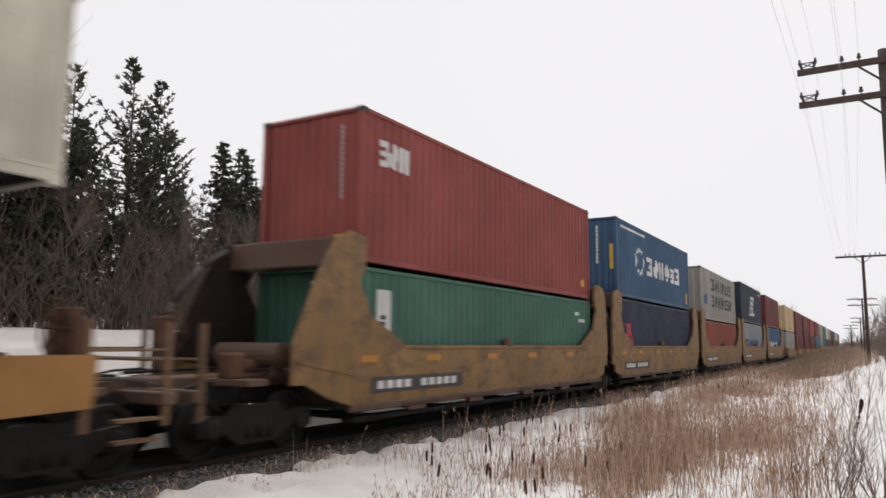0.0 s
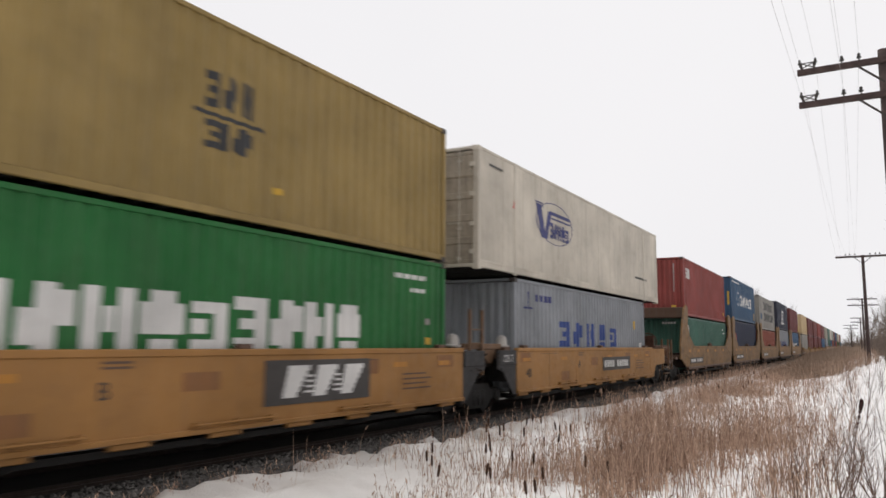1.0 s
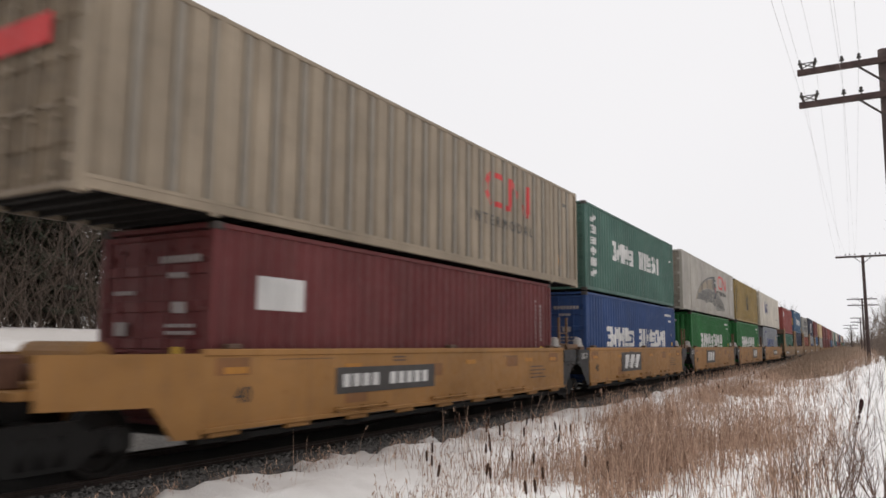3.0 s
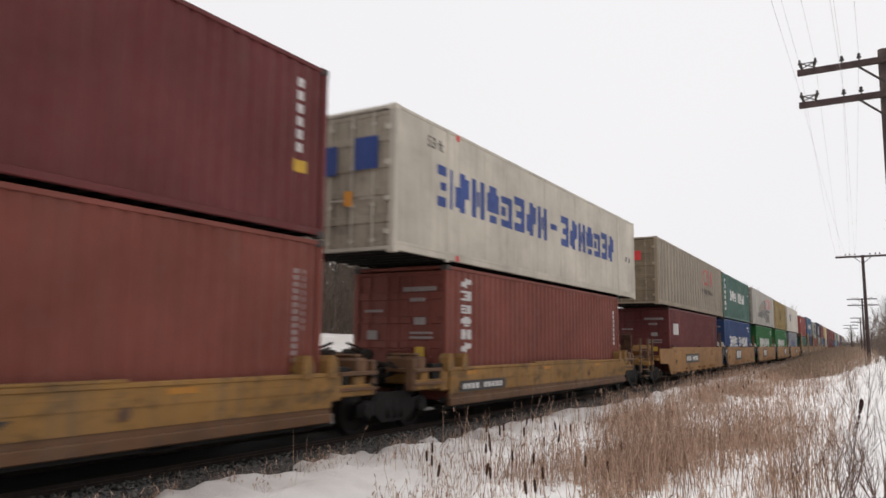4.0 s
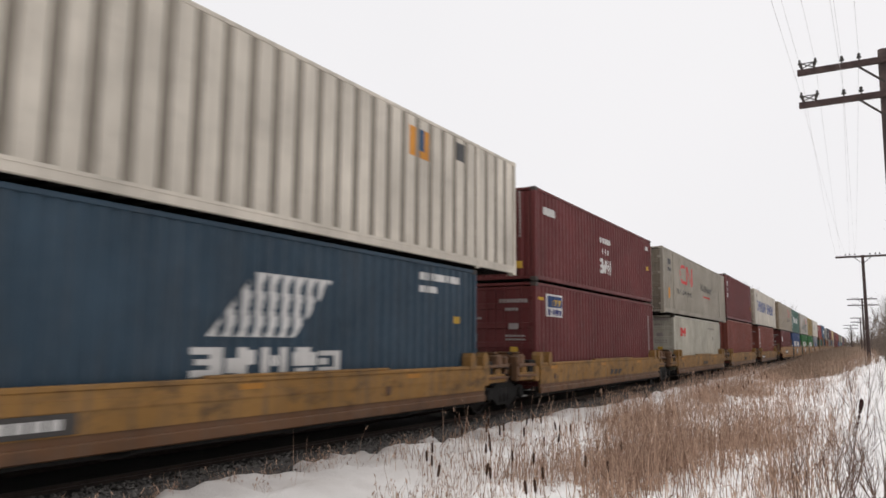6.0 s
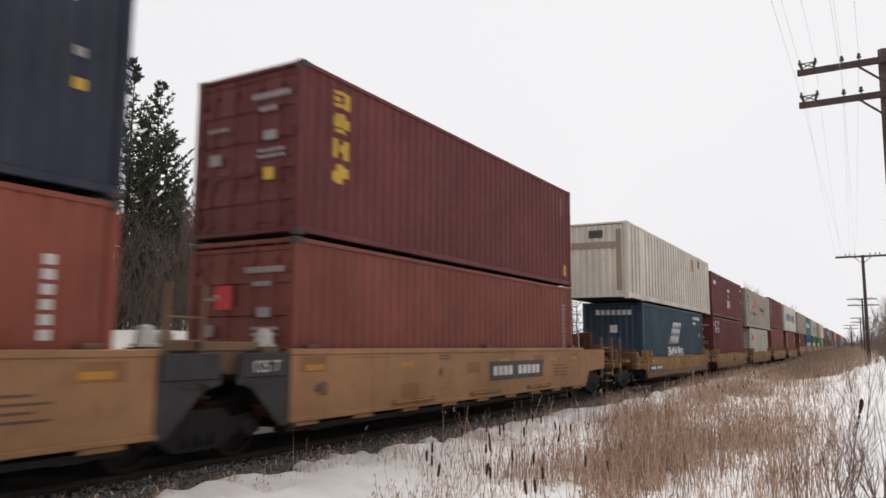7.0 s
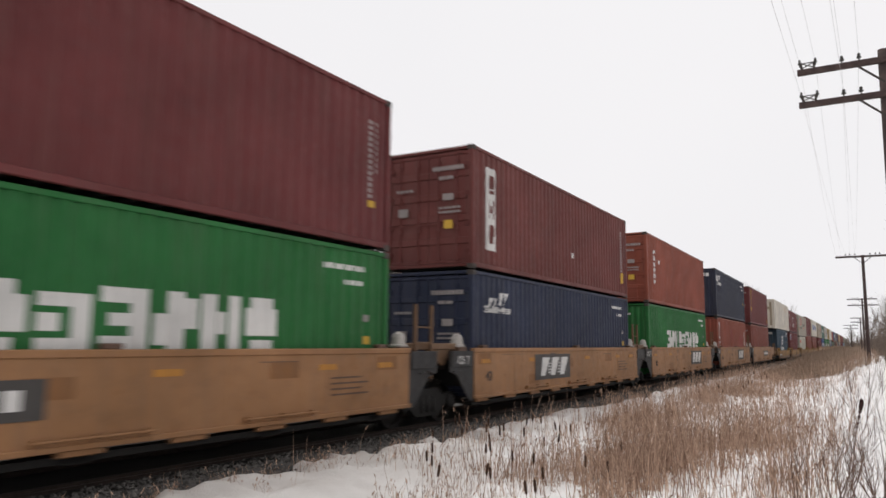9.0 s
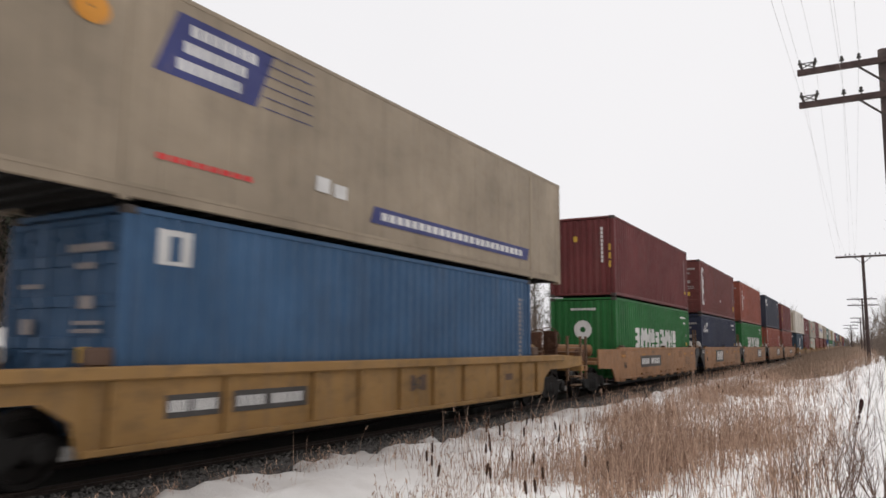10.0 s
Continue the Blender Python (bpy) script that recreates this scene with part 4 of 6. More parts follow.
def car_low(first, last, idx):
    """Low weathered yellow side sills."""
    car = new("well_car")
    tagged(car, "weathered yellow well car with low steel side sills", "rail car", "cars of the train")
    well_floor(car, DARKSTEEL)

    def sill(bm):
        prism(bm, [(-6.2, 0.62), (6.2, 0.62), (6.2, 1.12), (-6.2, 1.12)], 1.33, 1.38)
        prism(bm, [(-6.2, 0.88), (6.2, 0.88), (6.2, 1.0), (-6.2, 1.0)], 1.38, 1.392)
    both("side_sill", "low_sill", OLDYEL, sill, car)

    def chord(bm):
        box(bm, 1.27, -6.25, 1.1, 1.4, 6.25, 1.17, 0.015)
        box(bm, 1.27, -1.8, 1.17, 1.4, 2.4, 1.21, 0.01)
    both("top_chord", "low_chord", OLDYEL, chord, car)

    def foot(bm):
        box(bm, 1.3, -6.2, 0.38, 1.4, 6.2, 0.53, 0.015)
        box(bm, 1.3, -6.2, 0.53, 1.36, 6.2, 0.63)
    both("bottom_chord", "low_foot", CHORDTAN, foot, car, "rust-stained tan bottom chord")

    def bracket(bm):
        prism(bm, [(0, 1.1), (0.26, 1.1), (0.26, 1.3), (0.18, 1.45), (0.05, 1.45), (0, 1.36)], 1.2, 1.42)

    def block(bm):
        box(bm, -0.4, 0, 1.05, 0.4, 0.3, 1.4, 0.05)
        box(bm, -0.3, 0.04, 1.4, 0.3, 0.22, 1.46, 0.02)
    for side in (0, 180):
        for y in (-6.35, -5.72, 5.45, 6.05):
            piece("guide_bracket", "low_bracket", OLDYEL, bracket, car, pose(0, 0, 0, 0, 0, side) @ pose(0, y, 0))
        for y in (-7.3, 7.0):
            piece("guide_block", "low_block", CHORDTAN, block, car, pose(0, 0, 0, 0, 0, side) @ pose(0.9, y, 0))

    def stripe(bm):
        box(bm, 1.392, 0, 1.0, 1.396, 0.45, 1.08)
    for y in (-5.5, -1.2, 3.0):
        piece("reflector", "low_stripe", REFLECT, stripe, car, pose(0, y, 0), "dull orange reflective stripe")

    def stains(bm):
        lathe(bm, [(1.385, 0.09), (1.394, 0.07)], "x", 9, (0, 0, 0.8))
    for y in (-5.2, 2.4):
        piece("stain", "low_stains", BROWNP, stains, car, pose(0, y, 0))
    if idx in (0, 4):
        sign_panel(car, -5.8, -3.6, 0.64, 0.87, 1.393, False)
    else:
        sign_panel(car, -0.55, 1.15, 0.64, 0.87, 1.382, True, True)
    for sign, outer in ((1, first), (-1, last)):
        m = pose(0, 0, 0) if sign > 0 else pose(0, 0, 0, 0, 0, 180)

        def ends(bm):
            box(bm, -1.35, 6.2, 0.7, 1.35, 6.5, 1.12, 0.03)
            box(bm, -1.3, 6.9, 0.85, 1.3, 7.2, 1.1, 0.03)
            for x in (-1.2, 1.2):
                box(bm, x - 0.12, 6.3, 0.75, x + 0.12, 7.4, 0.95, 0.02)
        piece("end_beam", "low_ends", OLDYEL, ends, car, m)

        def end_post(bm):
            box(bm, 1.12, 7.38, 0.74, 1.32, 7.52, 1.36, 0.03)

        def shelf(bm):
            box(bm, 0.7, 6.45, 1.1, 1.36, 7.5, 1.17, 0.01)
            box(bm, 1.3, 6.45, 0.84, 1.36, 7.5, 0.9, 0.01)
        for w in (m, m @ Matrix.Diagonal((-1, 1, 1, 1))):
            piece("end_post", "low_end_post", CHORDTAN, end_post, car, w)
            piece("step_shelf", "low_shelf", CHORDTAN, shelf, car, w)
        if outer:
            end_platform(car, sign, OLDYEL)
        else:
            link_end(car, sign, DARKSTEEL, sign < 0)
    return car


def car_ribbed(first, last, idx):
    """Ochre sides with upright posts."""
    car = new("well_car")
    tagged(car, "ochre well car with upright posts along its sides", "rail car", "cars of the train")
    well_floor(car, DARKSTEEL)

    def plate(bm):
        box(bm, 1.31, -6.6, 0.42, 1.34, 6.3, 1.25)
    both("side_plate", "rib_plate", RIBYEL, plate, car)

    def chord(bm):
        box(bm, 1.22, -7.9, 1.2, 1.44, 7.9, 1.36, 0.02)
    both("top_chord", "rib_chord", RIBYEL, chord, car)

    def low(bm):
        box(bm, 1.28, -6.6, 0.36, 1.42, 6.3, 0.44, 0.01)
    both("bottom_chord", "rib_low", RIBYEL, low, car)

    def post(bm):
        box(bm, 1.34, -0.07, 0.44, 1.41, 0.07, 1.2, 0.015)
    for side in (0, 180):
        for y in (-6.2, -4.45, -2.63, -1.44, -0.2, 1.0, 2.25, 3.95, 5.2, 6.15):
            piece("post", "rib_post", RIBYEL, post, car, pose(0, 0, 0, 0, 0, side) @ pose(0, y, 0))

    def stains(bm):
        box(bm, 1.342, 0.15, 0.75, 1.346, 0.3, 1.05)
        box(bm, 1.342, 0.5, 0.75, 1.346, 0.7, 1.05)
        box(bm, 1.342, 4.3, 0.8, 1.346, 4.7, 0.95)
    piece("marking", "rib_marks", BROWNP, stains, car)
    t = part("lettering", words_mesh("40", 0.34, BLACKP), None, car)
    t.location = (1.345, 0.2, 0.78)
    sign_panel(car, -5.45, -4.56, 0.70, 0.99, 1.342, False)
    sign_panel(car, -4.34, -2.8, 0.70, 0.99, 1.342, False)
    for sign in (1, -1):
        m = pose(0, 0, 0) if sign > 0 else pose(0, 0, 0, 0, 0, 180)

        def wing(bm):
            out = [(6.25, 0.4), (6.6, 0.42), (6.7, 0.75), (7.1, 0.98), (8.4, 0.98), (9.6, 1.05), (9.6, 1.3), (7.9, 1.36), (6.25, 1.3)]
            prism(bm, out, 1.29, 1.34)
        for w in (m, m @ Matrix.Diagonal((-1, 1, 1, 1))):
            piece("end_plate", "rib_wing", RIBYEL, wing, car, w)

        def bracket(bm):
            box(bm, 0, 6.15, 1.35, 0.15, 6.5, 1.58, 0.03)
        for x in (-1.25, 1.1):
            piece("guide_bracket", "rib_bracket", BROWNP, bracket, car, m @ pose(x, 0, 0))
        end_platform(car, sign, RIBYEL, 7.75)
    return car


def car_gusset(first, last, idx):
    """Dull yellow sides that rise in tall gussets at both ends."""
    car = new("well_car")
    tagged(car, "dull yellow well car with tall end bulkheads", "rail car", "cars of the train")
    well_floor(car, DARKSTEEL)

    def plate(bm):
        prism(bm, [(-6.4, 0.6), (6.4, 0.6), (6.4, 1.6), (-6.4, 1.6)], 1.33, 1.37)
    both("side_plate", "gus_plate", DULLYEL, plate, car)

    def chord(bm):
        box(bm, 1.27, -4.8, 1.54, 1.39, 4.8, 1.62, 0.015)
    both("top_chord", "gus_chord", DULLYEL, chord, car)

    def low(bm):
        box(bm, 1.3, -6.5, 0.5, 1.42, 6.5, 0.62, 0.015)
        for y in (-5.0, -2.6, 0.2, 2.8):
            box(bm, 1.4, y, 0.56, 1.45, y + 1.5, 0.6)
            box(bm, 1.3, y + 0.3, 0.42, 1.4, y + 0.9, 0.5)
    both("bottom_chord", "gus_low", BROWNP, low, car)

    def stripe(bm):
        box(bm, 1.371, 0, 1.32, 1.377, 0.5, 1.44)
    for y in (-6.2, -4.0, -1.4, 0.9, 3.6):
        piece("reflector", "gus_stripe", REFLECT, stripe, car, pose(0.012 if abs(y) > 4.5 else 0, y, 0), "dull orange reflective stripe")
    sign_panel(car, -5.9, -2.6, 0.78, 1.06, 1.372, False)

    def knob(bm):
        lathe(bm, [(0, 0.12), (0.12, 0.12), (0.2, 0.05)], "z", 10, (1.33, -0.3, 1.6))
    piece("clamp", "gus_knob", BROWNP, knob, car)
    for sign, outer in ((1, first), (-1, last)):
        m = pose(0, 0, 0) if sign > 0 else pose(0, 0, 0, 0, 0, 180)

        def gusset(bm):
            out = [(4.75, 1.6), (5.9, 2.12), (6.22, 2.6), (6.28, 2.72), (6.12, 2.95), (6.12, 3.5), (6.55, 3.56)]
            out += [(6.95, 3.35), (7.35, 2.75), (7.9, 1.62), (7.9, 1.35), (6.4, 1.1)] if outer else [(6.95, 3.45), (7.15, 3.2), (7.22, 2.6), (7.3, 1.62), (7.3, 1.35), (6.4, 1.1)]
            prism(bm, out, 1.3, 1.38)
        for w in (m, m @ Matrix.Diagonal((-1, 1, 1, 1))):
            # far-side gussets are darkened to brown, camera-side ones stay dull yellow
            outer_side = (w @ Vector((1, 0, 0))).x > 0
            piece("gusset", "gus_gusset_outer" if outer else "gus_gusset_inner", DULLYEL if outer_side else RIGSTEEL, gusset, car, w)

        def bulkhead(bm):
            box(bm, -1.3, 6.3, 2.95, 1.3, 6.75, 3.45, 0.03)

        def foot_beam(bm):
            box(bm, -1.3, 6.3, 0.6, 1.3, 6.7, 1.3, 0.03)
        piece("bulkhead", "gus_bulk", BROWNP, bulkhead, car, m)
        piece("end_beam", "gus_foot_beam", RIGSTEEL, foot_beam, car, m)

        def pipe(bm):
            pts = [(1.2, 6.9, 3.3), (1.2, 7.5, 2.95), (1.2, 8.05, 2.3), (1.2, 8.4, 1.4)]
            for a, b in zip(pts, pts[1:]):
                tube(bm, a, b, 0.06, 0.06, 8)
        piece("brace_pipe", "gus_pipe", CASTING, pipe, car, m)

        def wing(bm):
            e = 7.9 if outer else 7.3
            out = [(6.4, 0.6), (7.0, 0.75), (e - 0.3, 1.0), (e, 1.0), (e, 1.35), (6.4, 1.4)]
            prism(bm, out, 1.3, 1.36)
        for w in (m, m @ Matrix.Diagonal((-1, 1, 1, 1))):
            piece("end_plate", "gus_wing_outer" if outer else "gus_wing_inner", DULLYEL, wing, car, w)
        if outer:
            end_platform(car, sign, BROWNP)
        else:
            link_end(car, sign, DARKSTEEL, sign < 0)
    return car


# ---------------------------------------------------------------- container colours
def cp(name, r, g, b, dirt=0.25, rust=0.15):
    BASE[name + "_container_paint"] = (r * 0.52, g * 0.47, b * 0.41)
    return paint(name + "_container_paint", (r * 0.71, g * 0.67, b * 0.62), dirt, rust)


RED = cp("faded_red", 0.30, 0.062, 0.055)
TEAL = cp("teal_green", 0.055, 0.165, 0.13)
BLUE = cp("mid_blue", 0.04, 0.11, 0.225)
NAVY = cp("navy", 0.020, 0.030, 0.075)
GRAY = cp("light_gray", 0.36, 0.36, 0.35)
ORED = cp("orange_red", 0.30, 0.075, 0.045)
SLATE = cp("slate_blue", 0.024, 0.030, 0.062)
PALE = cp("pale_blue_gray", 0.31, 0.345, 0.40)
MAROON = cp("maroon", 0.165, 0.040, 0.036)
WINE = cp("wine_red", 0.155, 0.028, 0.030)
TAN = cp("sand_tan", 0.62, 0.48, 0.29)
GOLD = cp("dull_gold", 0.34, 0.245, 0.085)
GREEN = cp("bright_green", 0.012, 0.165, 0.034)
WHITE = cp("dirty_white", 0.68, 0.65, 0.585, 0.3)
SILVER = cp("silver_gray", 0.47, 0.455, 0.425)
SEAGREEN = cp("sea_green", 0.075, 0.175, 0.15)
ROYAL = cp("royal_blue", 0.022, 0.07, 0.235)
KHAKI = cp("khaki_gray", 0.39, 0.33, 0.255, 0.35)
OLIVEGRAY = cp("greenish_gray", 0.395, 0.372, 0.325)
CREAM = cp("cream_white", 0.60, 0.60, 0.54)
BONE = cp("bone_white", 0.80, 0.77, 0.71, 0.3)
PETROL = cp("petrol_blue", 0.028, 0.065, 0.11)
STEELBLUE = cp("steel_blue", 0.045, 0.125, 0.27)
BRICK = cp("brick_red", 0.24, 0.062, 0.045)
BEIGE = cp("beige_gray", 0.385, 0.325, 0.25, 0.35)
REDMARK = paint("red_emblem_paint", (0.55, 0.04, 0.04), 0.1, 0.1)
BLUEMARK = paint("blue_emblem_paint", (0.024, 0.052, 0.20), 0.1, 0.1)
INDIGO = paint("indigo_emblem_paint", (0.035, 0.04, 0.14), 0.1, 0.1)
DKGRAY = paint("dark_gray_emblem_paint", (0.06, 0.06, 0.06), 0.1, 0.1)
ORANGEM = paint("orange_label_paint", (0.6, 0.25, 0.03), 0.1, 0.1)

HI, STD = 2.896, 2.59
L40, L53 = 12.192, 16.3
CODE_FAR = [(WHITEP, "small", 10.3, 11.5, 2.47, 2.56, 9), (WHITEP, "small", 10.9, 11.4, 2.22, 2.3, 4), (FADED, "bar", 11.45, 11.6, 1.6, 1.72), (YELLOWP, "bar", 11.48, 11.62, 1.2, 1.34)]
CODE_FARCOL = [(FADED, "smallcol", 11.55, 11.61, 0.9, 2.4, 14), (FADED, "smallcol", 11.75, 11.80, 1.4, 2.4, 9), (YELLOWP, "bar", 11.55, 11.7, 0.75, 0.87)]
DOORMARK = [(FADED, "small", 0.12, 0.98, 2.34, 2.44, 8), (FADED, "small", 0.3, 0.7, 2.12, 2.2, 4), (FADED, "bar", 0.42, 0.7, 1.62, 1.78), (FADED, "small", 0.3, 0.9, 1.42, 1.47, 5), (FADED, "small", 0.3, 0.9, 1.32, 1.37, 6), (YELLOWP, "bar", 0.45, 0.68, 0.95, 1.15), (FADED, "bar", -0.82, -0.55, 1.3, 1.5), (FADED, "small", -0.9, -0.4, 1.9, 1.96, 4)]
FRONTMARK = [(FADED, "smallcol", 0.72, 0.78, 1.2, 2.6, 14), (YELLOWP, "bar", 0.6, 0.82, 0.35, 0.55)]
DISCMARK = [(WHITEP, "disc", 0.0, 1.75, 0.33, 0.1), (WHITEP, "small", -0.45, 0.5, 2.44, 2.52, 11)]


def wide_row_marks(y=2.45):
    return [(WHITEP, "row", y, y + 6.9, 1.10, 1.87, 9, 0.12)] + CODE_FAR

# ---------------------------------------------------------------- the train, unit by unit
def unit(s, kind, first, last, idx, lower, upper):
    """One well with its two containers; lower and upper: (length, height, style, paint, doors at the near end, marks, end marks, label)."""
    s = s if s > 16 else 16 - (16 - s) * 0.9846
    car = kind(first, last, idx)
    car.matrix_basis = on_track(s)
    MOVERS.append((car, s, 0.0))
    z = 0.43
    for spec in (lower, upper):
        length, height, style, mat, doors, marks, ends, label = spec
        container(length, height, style, mat, doors, marks, ends, None, label, CASTING if style == "corr" else None, s - 0.08 if length > 13 else s, z)
        z += height + 0.03


def simple(mat, label, height=HI, doors=False, marks=None, ends=None, style="corr", length=L40):
    return (length, height, style, mat, doors, CODE_FARCOL if marks is None else marks, (DOORMARK if doors else FRONTMARK) if ends is None else ends, label)


def build_train():
    # the far end of the train: stacks of plain colours
    far = [(TAN, GRAY), (WINE, MAROON), (MAROON, WINE), (RED, MAROON), (WINE, STEELBLUE),
           (OLIVEGRAY, PALE), (SEAGREEN, TEAL), (WHITE, BLUE), (GRAY, ORED), (MAROON, NAVY),
           (BLUE, RED), (KHAKI, GREEN), (WHITE, MAROON), (ORED, TEAL), (GRAY, BLUE)]
    s = 97.6
    for i, (up, low) in enumerate(far):
        k = i % 5
        unit(s, car_low if i < 5 else car_orange, k == 4, k == 0, 4 - k,
             simple(low, "stacked steel freight container in a well car"), simple(up, "ribbed steel freight container stacked on another"))
        s += 20.2 if k == 4 else 15.6
    G = car_gusset
    unit(78.0, G, True, False, 0, simple(STEELBLUE, "steel-blue ribbed container in a well car", marks=[(WHITEP, "row", 1.5, 9, 0.9, 1.6, 6, 0.2)]), simple(WINE, "wine-red ribbed container on top"))
    unit(62.29, G, False, False, 1, simple(PALE, "pale blue-gray container with dark shapes", marks=[(INDIGO, "row", 1.5, 9.5, 0.9, 1.7, 4, 0.2)]),
         simple(SLATE, "slate-blue ribbed container with white emblem", marks=[(WHITEP, "slant", 4.5, 6.8, 0.9, 2.1, 0.9), (WHITEP, "row", 4.2, 7.6, 0.6, 0.85, 4, 0.2)] + CODE_FAR))
    unit(47.12, G, False, False, 2, simple(ORED, "orange-red ribbed container in a well car", STD), simple(GRAY, "light gray ribbed container with dark shapes", marks=[(STEELBLUE, "bar", 0.8, 1.8, 0.9, 1.4), (DKGRAY, "row", 3.0, 10.6, 1.75, 2.45, 6, 0.18), (DKGRAY, "row", 3.0, 10.6, 0.8, 1.5, 7, 0.18)]))
    unit(31.58, G, False, False, 3, simple(NAVY, "navy ribbed container with a red star shape", marks=[(REDMARK, "slant", 0.7, 1.2, 1.2, 2.0, 0.6), (REDMARK, "slant", 1.5, 2.0, 1.2, 2.0, -0.6), (WHITEP, "row", 0.7, 2.2, 0.5, 0.8, 2, 0.2)]),
         simple(BLUE, "blue ribbed container with a white emblem", marks=[(WHITEP, "ring", 3.2, 1.55, 0.62, 0.55, 0.3), (WHITEP, "row", 4.2, 10.2, 1.1, 1.85, 6, 0.22), (WHITEP, "small", 0.6, 4.0, 2.6, 2.68, 12), (YELLOWP, "bar", 11.5, 11.75, 0.3, 0.8)],
                ends=[(YELLOWP, "bar", 0.95, 1.2, 1.0, 1.9), (WHITEP, "smallcol", 0.45, 0.53, 1.2, 2.6, 10), (WHITEP, "disc", -0.95, 1.7, 0.4, 0.25)]))
    unit(16.38, G, False, True, 4, simple(TEAL, "teal-green ribbed container behind tall gussets", STD, marks=[(WHITEP, "bar", 0.55, 1.03, 1.3, 2.2), (DKGRAY, "smallcol", 0.72, 0.88, 1.4, 1.75, 3), (WHITEP, "small", 11.2, 11.7, 1.9, 2.0, 3), (WHITEP, "small", 10.8, 11.3, 2.1, 2.2, 3)], ends=[(WHITEP, "small", 0.1, 0.8, 2.25, 2.35, 5)]),
         simple(RED, "faded red ribbed container with white shapes", marks=[(WHITEP, "row", 0.55, 1.6, 1.9, 2.4, 3, 0.1), (WHITEP, "smallcol", 11.4, 11.5, 2.1, 2.6, 4), (YELLOWP, "bar", 11.5, 11.75, 0.4, 0.6)]))

    O = car_orange
    unit(-3.65, O, True, False, 0, simple(PALE, "pale blue-gray ribbed container with indigo shapes", marks=[(BLUEMARK, "row", 2.95, 8.75, 1.16, 1.88, 5, 0.36), (INDIGO, "bar", 0.6, 1.25, 2.14, 2.19), (INDIGO, "slant", 0.88, 0.96, 2.2, 2.6, 0.04), (INDIGO, "small", 1.3, 2.5, 2.36, 2.54, 4), (YELLOWP, "bar", 10.75, 11.0, 1.8, 2.1), (WHITEP, "bar", 11.5, 11.7, 1.1, 1.3)], ends=()),
         simple(WHITE, "dirty white smooth container with indigo oval emblem", marks=[(INDIGO, "ring", 4.65, 1.68, 1.4, 0.60, 0.04), (INDIGO, "slant", 3.6, 3.95, 1.2, 2.1, -0.35), (INDIGO, "slant", 3.8, 4.05, 1.2, 2.0, 0.3), (INDIGO, "bar", 4.25, 5.8, 1.92, 2.02), (INDIGO, "bar", 4.3, 5.85, 1.80, 1.85), (INDIGO, "row", 4.2, 5.7, 1.25, 1.7, 5, 0.12), (INDIGO, "slant", 3.2, 3.7, 2.12, 2.16, 0.0), (INDIGO, "slant", 3.3, 3.7, 2.03, 2.06, 0.0), (DKGRAY, "small", 12.8, 14.4, 0.8, 0.88, 12), (REDMARK, "slant", 1.75, 1.9, 1.7, 1.95, 0.1), (DKGRAY, "small", 0.4, 1.2, 2.5, 2.56, 5)],
                doors=True, style="plate", length=L53, ends=[(DKGRAY, "bar", -0.9, -0.1, 1.9, 2.3), (DKGRAY, "bar", -0.8, 0.3, 1.2, 1.5), (DKGRAY, "bar", -1.0, 0.2, 0.7, 0.9)]))
    unit(-19.55, O, False, False, 1, simple(GREEN, "bright green ribbed container with white block shapes", marks=wide_row_marks(), ends=DISCMARK),
         simple(GOLD, "dull gold ribbed container with black emblem", doors=True, marks=[(BLACKP, "row", 5.6, 6.6, 1.56, 2.08, 3, 0.3), (BLACKP, "bar", 5.45, 6.8, 1.43, 1.49), (BLACKP, "row", 5.62, 6.6, 0.98, 1.38, 2, 0.18), (BLACKP, "smallcol", 0.45, 0.55, 0.6, 2.4, 12), (BLACKP, "smallcol", 0.68, 0.74, 0.8, 2.3, 10), (YELLOWP, "bar", 7.0, 7.2, 0.55, 0.65)]))
    unit(-35.3, O, False, False, 2, simple(GREEN, "bright green ribbed container with white block shapes", marks=wide_row_marks(), ends=DISCMARK),
         simple(SILVER, "silver-gray smooth container with a painted freight train", doors=True, style="plate", length=L53, ends=(),
                marks=[(REDMARK, "worm", 9.95, 1.65, 2.95, 0.8), (DKGRAY, "text", "INTERMODAL", 9.4, 1.28, 0.36, 1.75),
                       (DKGRAY, "arches", 7.6, 0.24, 4.7, 1.18, 13),
                       (KHAKI, "cars", 7.6, 0.24, 4.7, 1.18, True), (DKGRAY, "cars", 7.6, 0.24, 4.7, 1.18, False),
                       (DKGRAY, "bar", 8.7, 9.2, 1.0, 2.1), (REDMARK, "ring", 9.05, 1.5, 0.14, 0.12, 0.45), (WHITEP, "bar", 8.8, 9.05, 1.88, 1.98),
                       (WHITEP, "ring", 15.2, 2.0, 0.12, 0.12, 0.9)]))
    unit(-51.42, O, False, False, 3, simple(ROYAL, "royal blue ribbed container with white block shapes", doors=True, marks=[(WHITEP, "row", 2.1, 5.5, 1.16, 1.84, 5, 0.1), (WHITEP, "row", 6.1, 10.3, 1.16, 1.84, 8, 0.1)] + CODE_FAR),
         simple(SEAGREEN, "sea-green ribbed container with white shapes", doors=True, marks=[(WHITEP, "row", 2.9, 5.6, 1.25, 1.95, 5, 0.25), (WHITEP, "row", 6.3, 9.5, 1.25, 1.95, 8, 0.25), (WHITEP, "column", 0.65, 1.1, 0.45, 2.6, 6), (WHITEP, "small", 11.4, 11.8, 2.0, 2.1, 3)], ends=[(TEAL, "bar", -0.9, -0.2, 2.2, 2.4)]))
